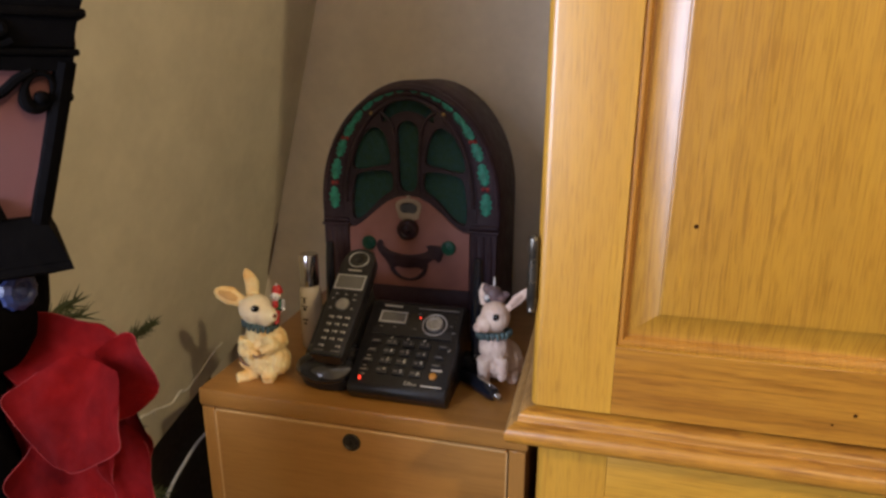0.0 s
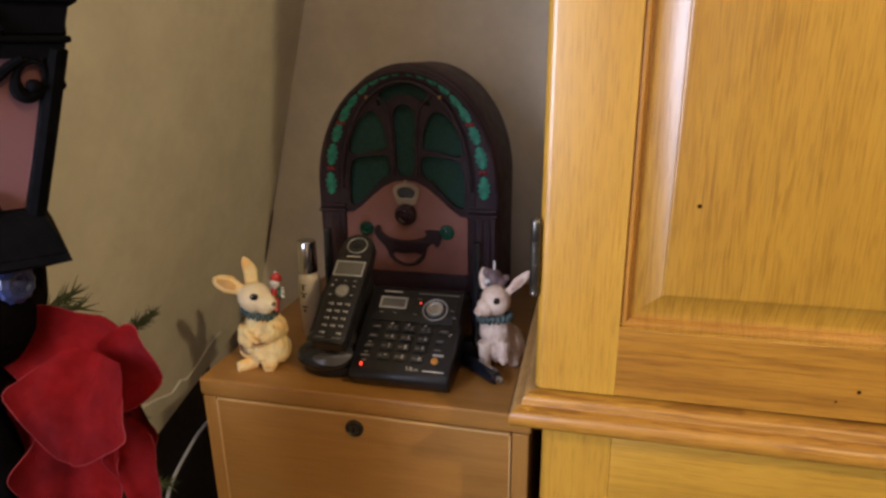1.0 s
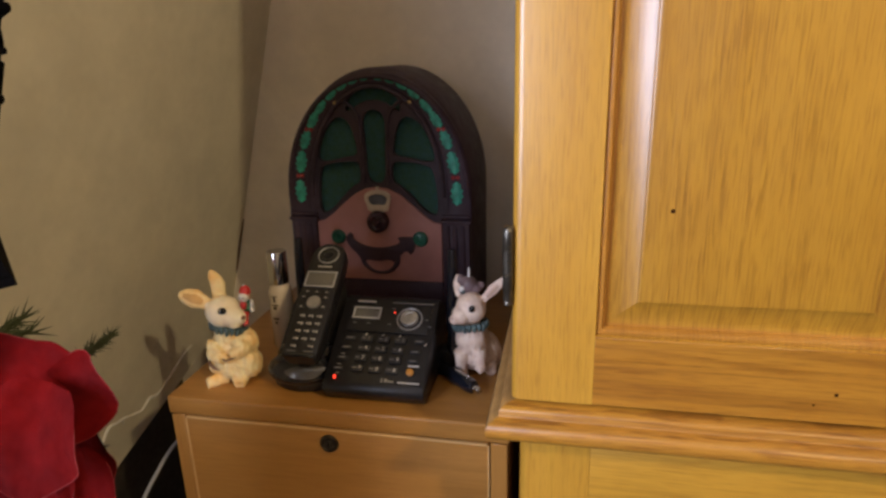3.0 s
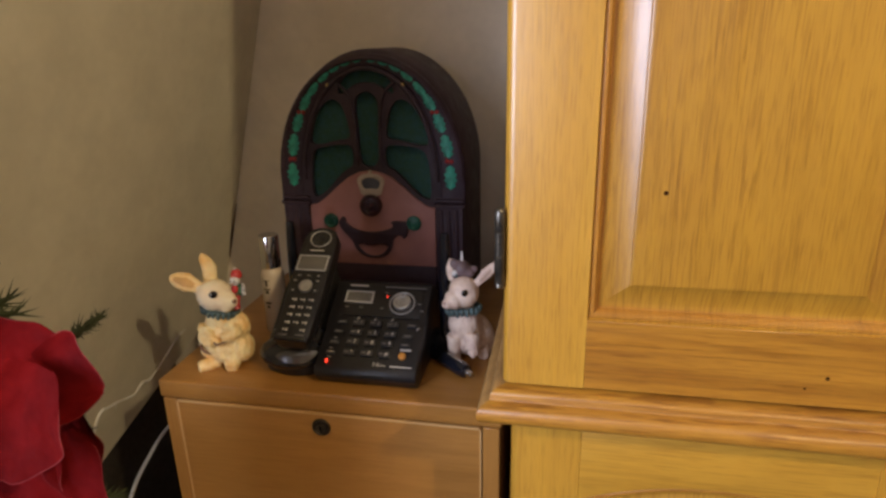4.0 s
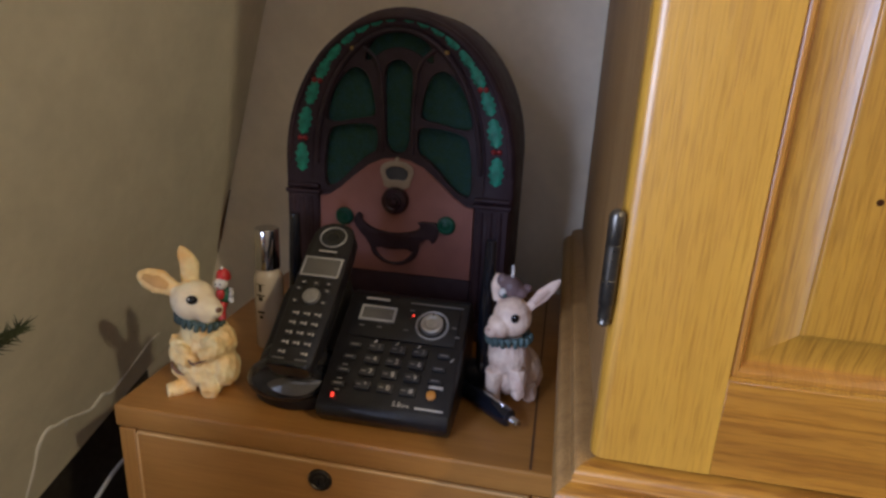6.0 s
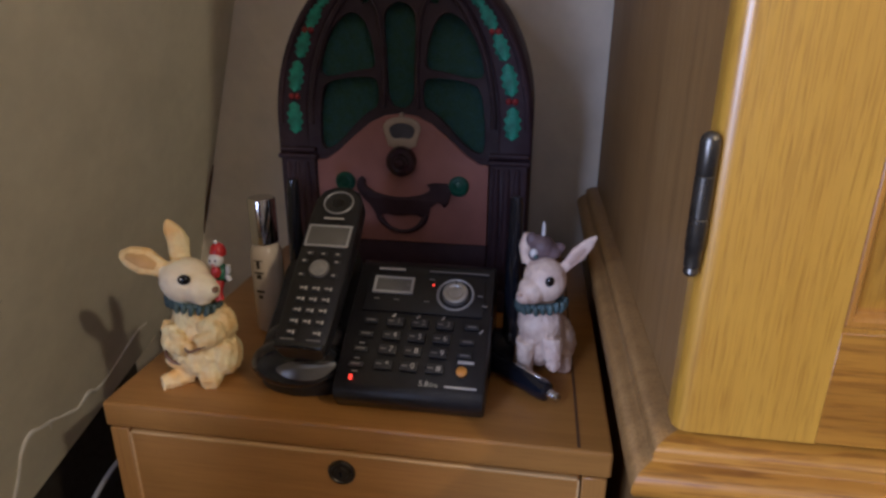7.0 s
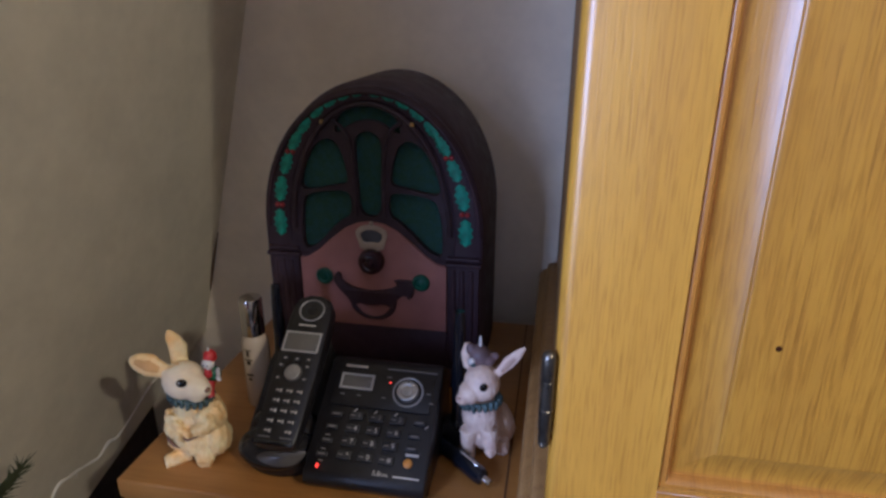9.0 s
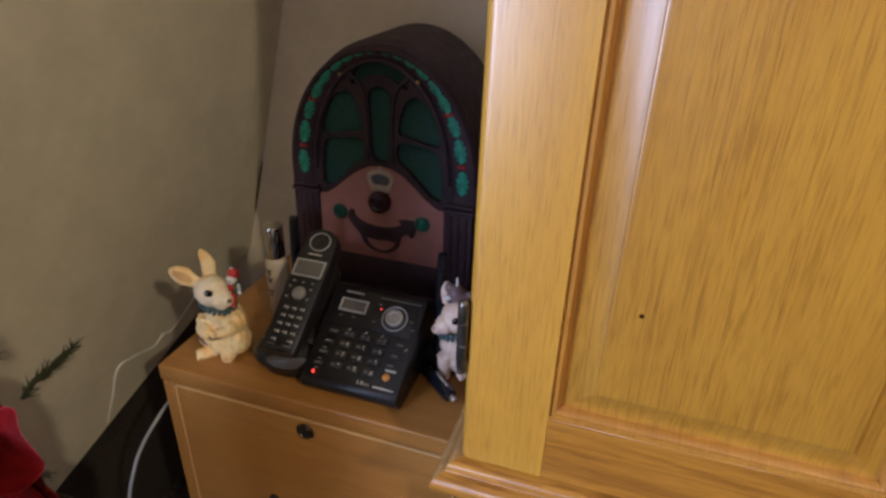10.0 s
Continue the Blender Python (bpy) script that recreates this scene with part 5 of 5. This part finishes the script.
def sprig(root, tip, length, seed, count=60, thick=0.0011):
    rg = random.Random(seed)
    r, t = Vector(root), Vector(tip)
    ax = (t - r).normalized()
    bms = [tube([r, r.lerp(t, 0.5) + Vector((0, 0, 0.004)), t], [0.0022, 0.0018, 0.0012], 6)]
    verts, faces = [], []
    for k in range(count):
        u = 0.05 + 0.95 * k / count
        p = r.lerp(t, u)
        side = ax.orthogonal().normalized()
        side.rotate(Matrix.Rotation(rg.uniform(0, 6.28), 3, ax))
        d = (side * rg.uniform(0.5, 0.9) + ax * rg.uniform(0.7, 1.1)).normalized()
        q = p + d * length * rg.uniform(0.7, 1.1)
        w = d.orthogonal().normalized() * thick
        w2 = d.cross(w).normalized() * thick
        i = len(verts)
        verts += [p + w, p - w * 0.5 + w2, p - w * 0.5 - w2, q]
        faces += [(i, i + 1, i + 3), (i + 1, i + 2, i + 3), (i + 2, i, i + 3)]
    me = bpy.data.meshes.new("tmp")
    me.from_pydata([tuple(v) for v in verts], [], faces)
    b = bmesh.new()
    b.from_mesh(me)
    bpy.data.meshes.remove(me)
    return joined(bms[0], b)


SPRIGS = (
    ((-0.4680, 0.415, 0.926), (-0.4570, 0.440, 0.938), 0.022, 18, 0.0014), ((-0.4620, 0.415, 0.927), (-0.4530, 0.440, 0.922), 0.022, 16, 0.0014),
    ((-0.4150, 0.455, 0.8960), (-0.436, 0.508, 0.8900), 0.015, 80, 0.0010), ((-0.4020, 0.425, 0.9020), (-0.4130, 0.458, 0.9030), 0.017, 26, 0.0012),
    ((-0.4800, 0.392, 0.925), (-0.5100, 0.400, 0.940), 0.026, 40, 0.0012), ((-0.3696, 0.380, 0.7896), (-0.3737, 0.420, 0.7600), 0.018, 40, 0.0011),
)
for k, (root, tip, ln, count, thick) in enumerate(SPRIGS):
    part("pine_sprig", sprig(root, tip, ln, k, count, thick), pine_green, plant, "green pine sprig")
for k, (root, tip) in enumerate((((-0.3720, 0.400, 0.863), (-0.3930, 0.410, 0.820)), ((-0.3930, 0.405, 0.841), (-0.3800, 0.410, 0.834)))):
    part("frosted_sprig", sprig(root, tip, 0.009, k + 20, 60, 0.0007), frost, plant, "silvery frosted sprig")

lantern = thing("lantern", (-0.46, 0.33, STAND), "black iron lantern with scrollwork and frosted pink glass", "lantern")
LC = Vector((-0.498, 0.362, 0))
TURN_L = 49


def lan(x, y, z):
    p = Matrix.Rotation(radians(TURN_L), 4, "Z") @ Vector((x, y, 0))
    return (LC.x + p.x, LC.y + p.y, z)


def lring(half, z, h, r=0.0):
    b = box(-half, half, -half, half, z, z + h, r, 2)
    b.transform(Matrix.Translation((LC.x, LC.y, 0)) @ Matrix.Rotation(radians(TURN_L), 4, "Z"))
    return b


def frustum(h0, z0, h1, z1):
    bm = bmesh.new()
    bot = [bm.verts.new(lan(x * h0, y * h0, z0)) for x, y in ((-1, -1), (1, -1), (1, 1), (-1, 1))]
    top = [bm.verts.new(lan(x * h1, y * h1, z1)) for x, y in ((-1, -1), (1, -1), (1, 1), (-1, 1))]
    bm.faces.new(bot[::-1])
    bm.faces.new(top)
    for k in range(4):
        bm.faces.new((bot[k], bot[(k + 1) % 4], top[(k + 1) % 4], top[k]))
    return bm


Z0, Z1, H0, H1 = 1.036, 1.143, 0.0672, 0.0994
part("foot", joined(lathe([(0, STAND), (0.055, STAND), (0.05, STAND + 0.012), (0.028, STAND + 0.03), (0.022, 0.90), (0.042, 0.905), (0.060, 0.930), (0.066, 0.950), (0.068, 0.970), (0.064, 0.9875), (0, 0.9875)], Matrix.Translation(LC), 28)), iron_black, lantern)
RO = Matrix.Translation((LC.x, LC.y, 0.977)) @ Matrix.Rotation(radians(0), 4, "Z") @ Matrix.Translation((0.0685, 0, 0)) @ Matrix.Rotation(radians(90), 4, "Y") @ Matrix.Scale(1.0, 4)
rosette = lathe([(0, 0.0065), (0.0035, 0.006), (0.0050, 0.0040), (0.0070, 0.0036), (0.0085, 0.0055), (0.0110, 0.0058), (0.0130, 0.0042), (0.0150, 0.0030), (0.0158, 0.0), (0, -0.002)], Matrix.Identity(4), 36)
for v in rosette.verts:
    swell = 1 + 0.045 * math.cos(12 * math.atan2(v.co.y, v.co.x)) * min(1.0, v.co.xy.length / 0.012)
    v.co.x, v.co.y = v.co.x * swell, v.co.y * swell
rosette.transform(RO)
part("rosette", rosette, rosette_blue, lantern, "blue enamel rosette")
part("tray", joined(frustum(0.066, 0.990, 0.083, 0.996), frustum(0.083, 0.9965, 0.081, 1.002), frustum(0.081, 1.0025, 0.070, 1.0355)), iron_black, lantern)
for x, y in ((-1, -1), (1, -1), (1, 1), (-1, 1)):
    part("post", tube([lan(x * H0, y * H0, Z0 - 0.004), lan(x * (H0 + H1) * 0.495, y * (H0 + H1) * 0.495, (Z0 + Z1) / 2), lan(x * H1 * 0.98, y * H1 * 0.98, Z1 + 0.004)], 0.0066, 8), iron_black, lantern)
for k in range(4):
    c, s_ = ((1, 0), (0, 1), (-1, 0), (0, -1))[k]
    def on_face(u, z, out=0.0):
        h = H0 + (H1 - H0) * (z - Z0) / (Z1 - Z0)
        return lan(c * (h - 0.004 + out) - s_ * u * h, s_ * (h - 0.004 + out) + c * u * h, z)
    glass = quad_sheet([[on_face(u, z) for u in (-0.98, 0, 0.98)] for z in (Z0, (Z0 + Z1) / 2, Z1)])
    back = quad_sheet([[on_face(u, z, -0.003) for u in (-0.98, 0, 0.98)] for z in (Z0, (Z0 + Z1) / 2, Z1)])
    part("pane", joined(glass, back), lantern_glass, lantern, "frosted pink glass pane")
    for s2 in (-1, 1):
        arm = [(0.20, 1.108), (0.40, 1.116), (0.60, 1.126), (0.70, 1.1355), (0.78, 1.1405)]
        scroll = part("scroll", tube([on_face(s2 * u, z, 0.005) for u, z in arm], [0.0022, 0.0028, 0.0034, 0.0034, 0.0024], 8), iron_black, lantern)
        turn = [2 * math.pi * k / 14 for k in range(14)]
        part("scroll_ring", tube([on_face(s2 * (0.832 + 0.088 * math.cos(q)), 1.1275 + 0.0115 * math.sin(q), 0.005) for q in turn], [0.0019 + 0.0030 * max(0.0, -math.sin(q + 0.5)) for q in turn], 8, closed=True, steps=3), iron_black, scroll)
        part("scroll_ball", ball(on_face(s2 * 0.858, 1.1230, 0.006), (0.0052, 0.0052, 0.0046), seg=14), iron_black, scroll)
        part("finial", lathe([(0, 0), (0.006, 0.001), (0.004, 0.008), (0.0025, 0.014), (0, 0.017)], Matrix.Translation(on_face(s2 * 0.62, Z0, 0.006)), 10), iron_black, lantern)
part("band", frustum(0.1025, 1.1562, 0.1075, 1.1745), iron_black, lantern)
part("frieze", frustum(0.1000, 1.1405, 0.1025, 1.1500), iron_black, lantern)
part("band_rim", lring(0.1060, 1.1505, 0.0045, 0.0015), iron_black, lantern)
part("band_rim", lring(0.1125, 1.1748, 0.006, 0.002), iron_black, lantern)
for k in range(4):
    for u in (-0.6, -0.2, 0.2, 0.6):
        c, s_ = ((1, 0), (0, 1), (-1, 0), (0, -1))[k]
        part("scroll", tube([lan(c * 0.106 - s_ * (u * 0.098 + dx), s_ * 0.106 + c * (u * 0.098 + dx), 1.1655 + dz * 0.8) for dx, dz in ((0.010, -0.008), (0.002, -0.011), (-0.007, -0.004), (-0.004, 0.006), (0.005, 0.006), (0.006, -0.001), (0.001, -0.002))], 0.0024, 6, steps=4), iron_black, lantern)
part("upper_band", frustum(0.1095, 1.181, 0.119, 1.206), iron_black, lantern)
part("band_rim", lring(0.1225, 1.2065, 0.006, 0.002), iron_black, lantern)
part("roof", joined(frustum(0.1185, 1.213, 0.05, 1.265), lring(0.05, 1.2655, 0.02, 0.004)), iron_black, lantern)
part("ring", tube([lan(0.022 * math.cos(t_), 0, 1.305 + 0.022 * math.sin(t_)) for t_ in [k * math.pi / 6 for k in range(12)]], 0.003, 8, closed=True, steps=2), iron_black, lantern)
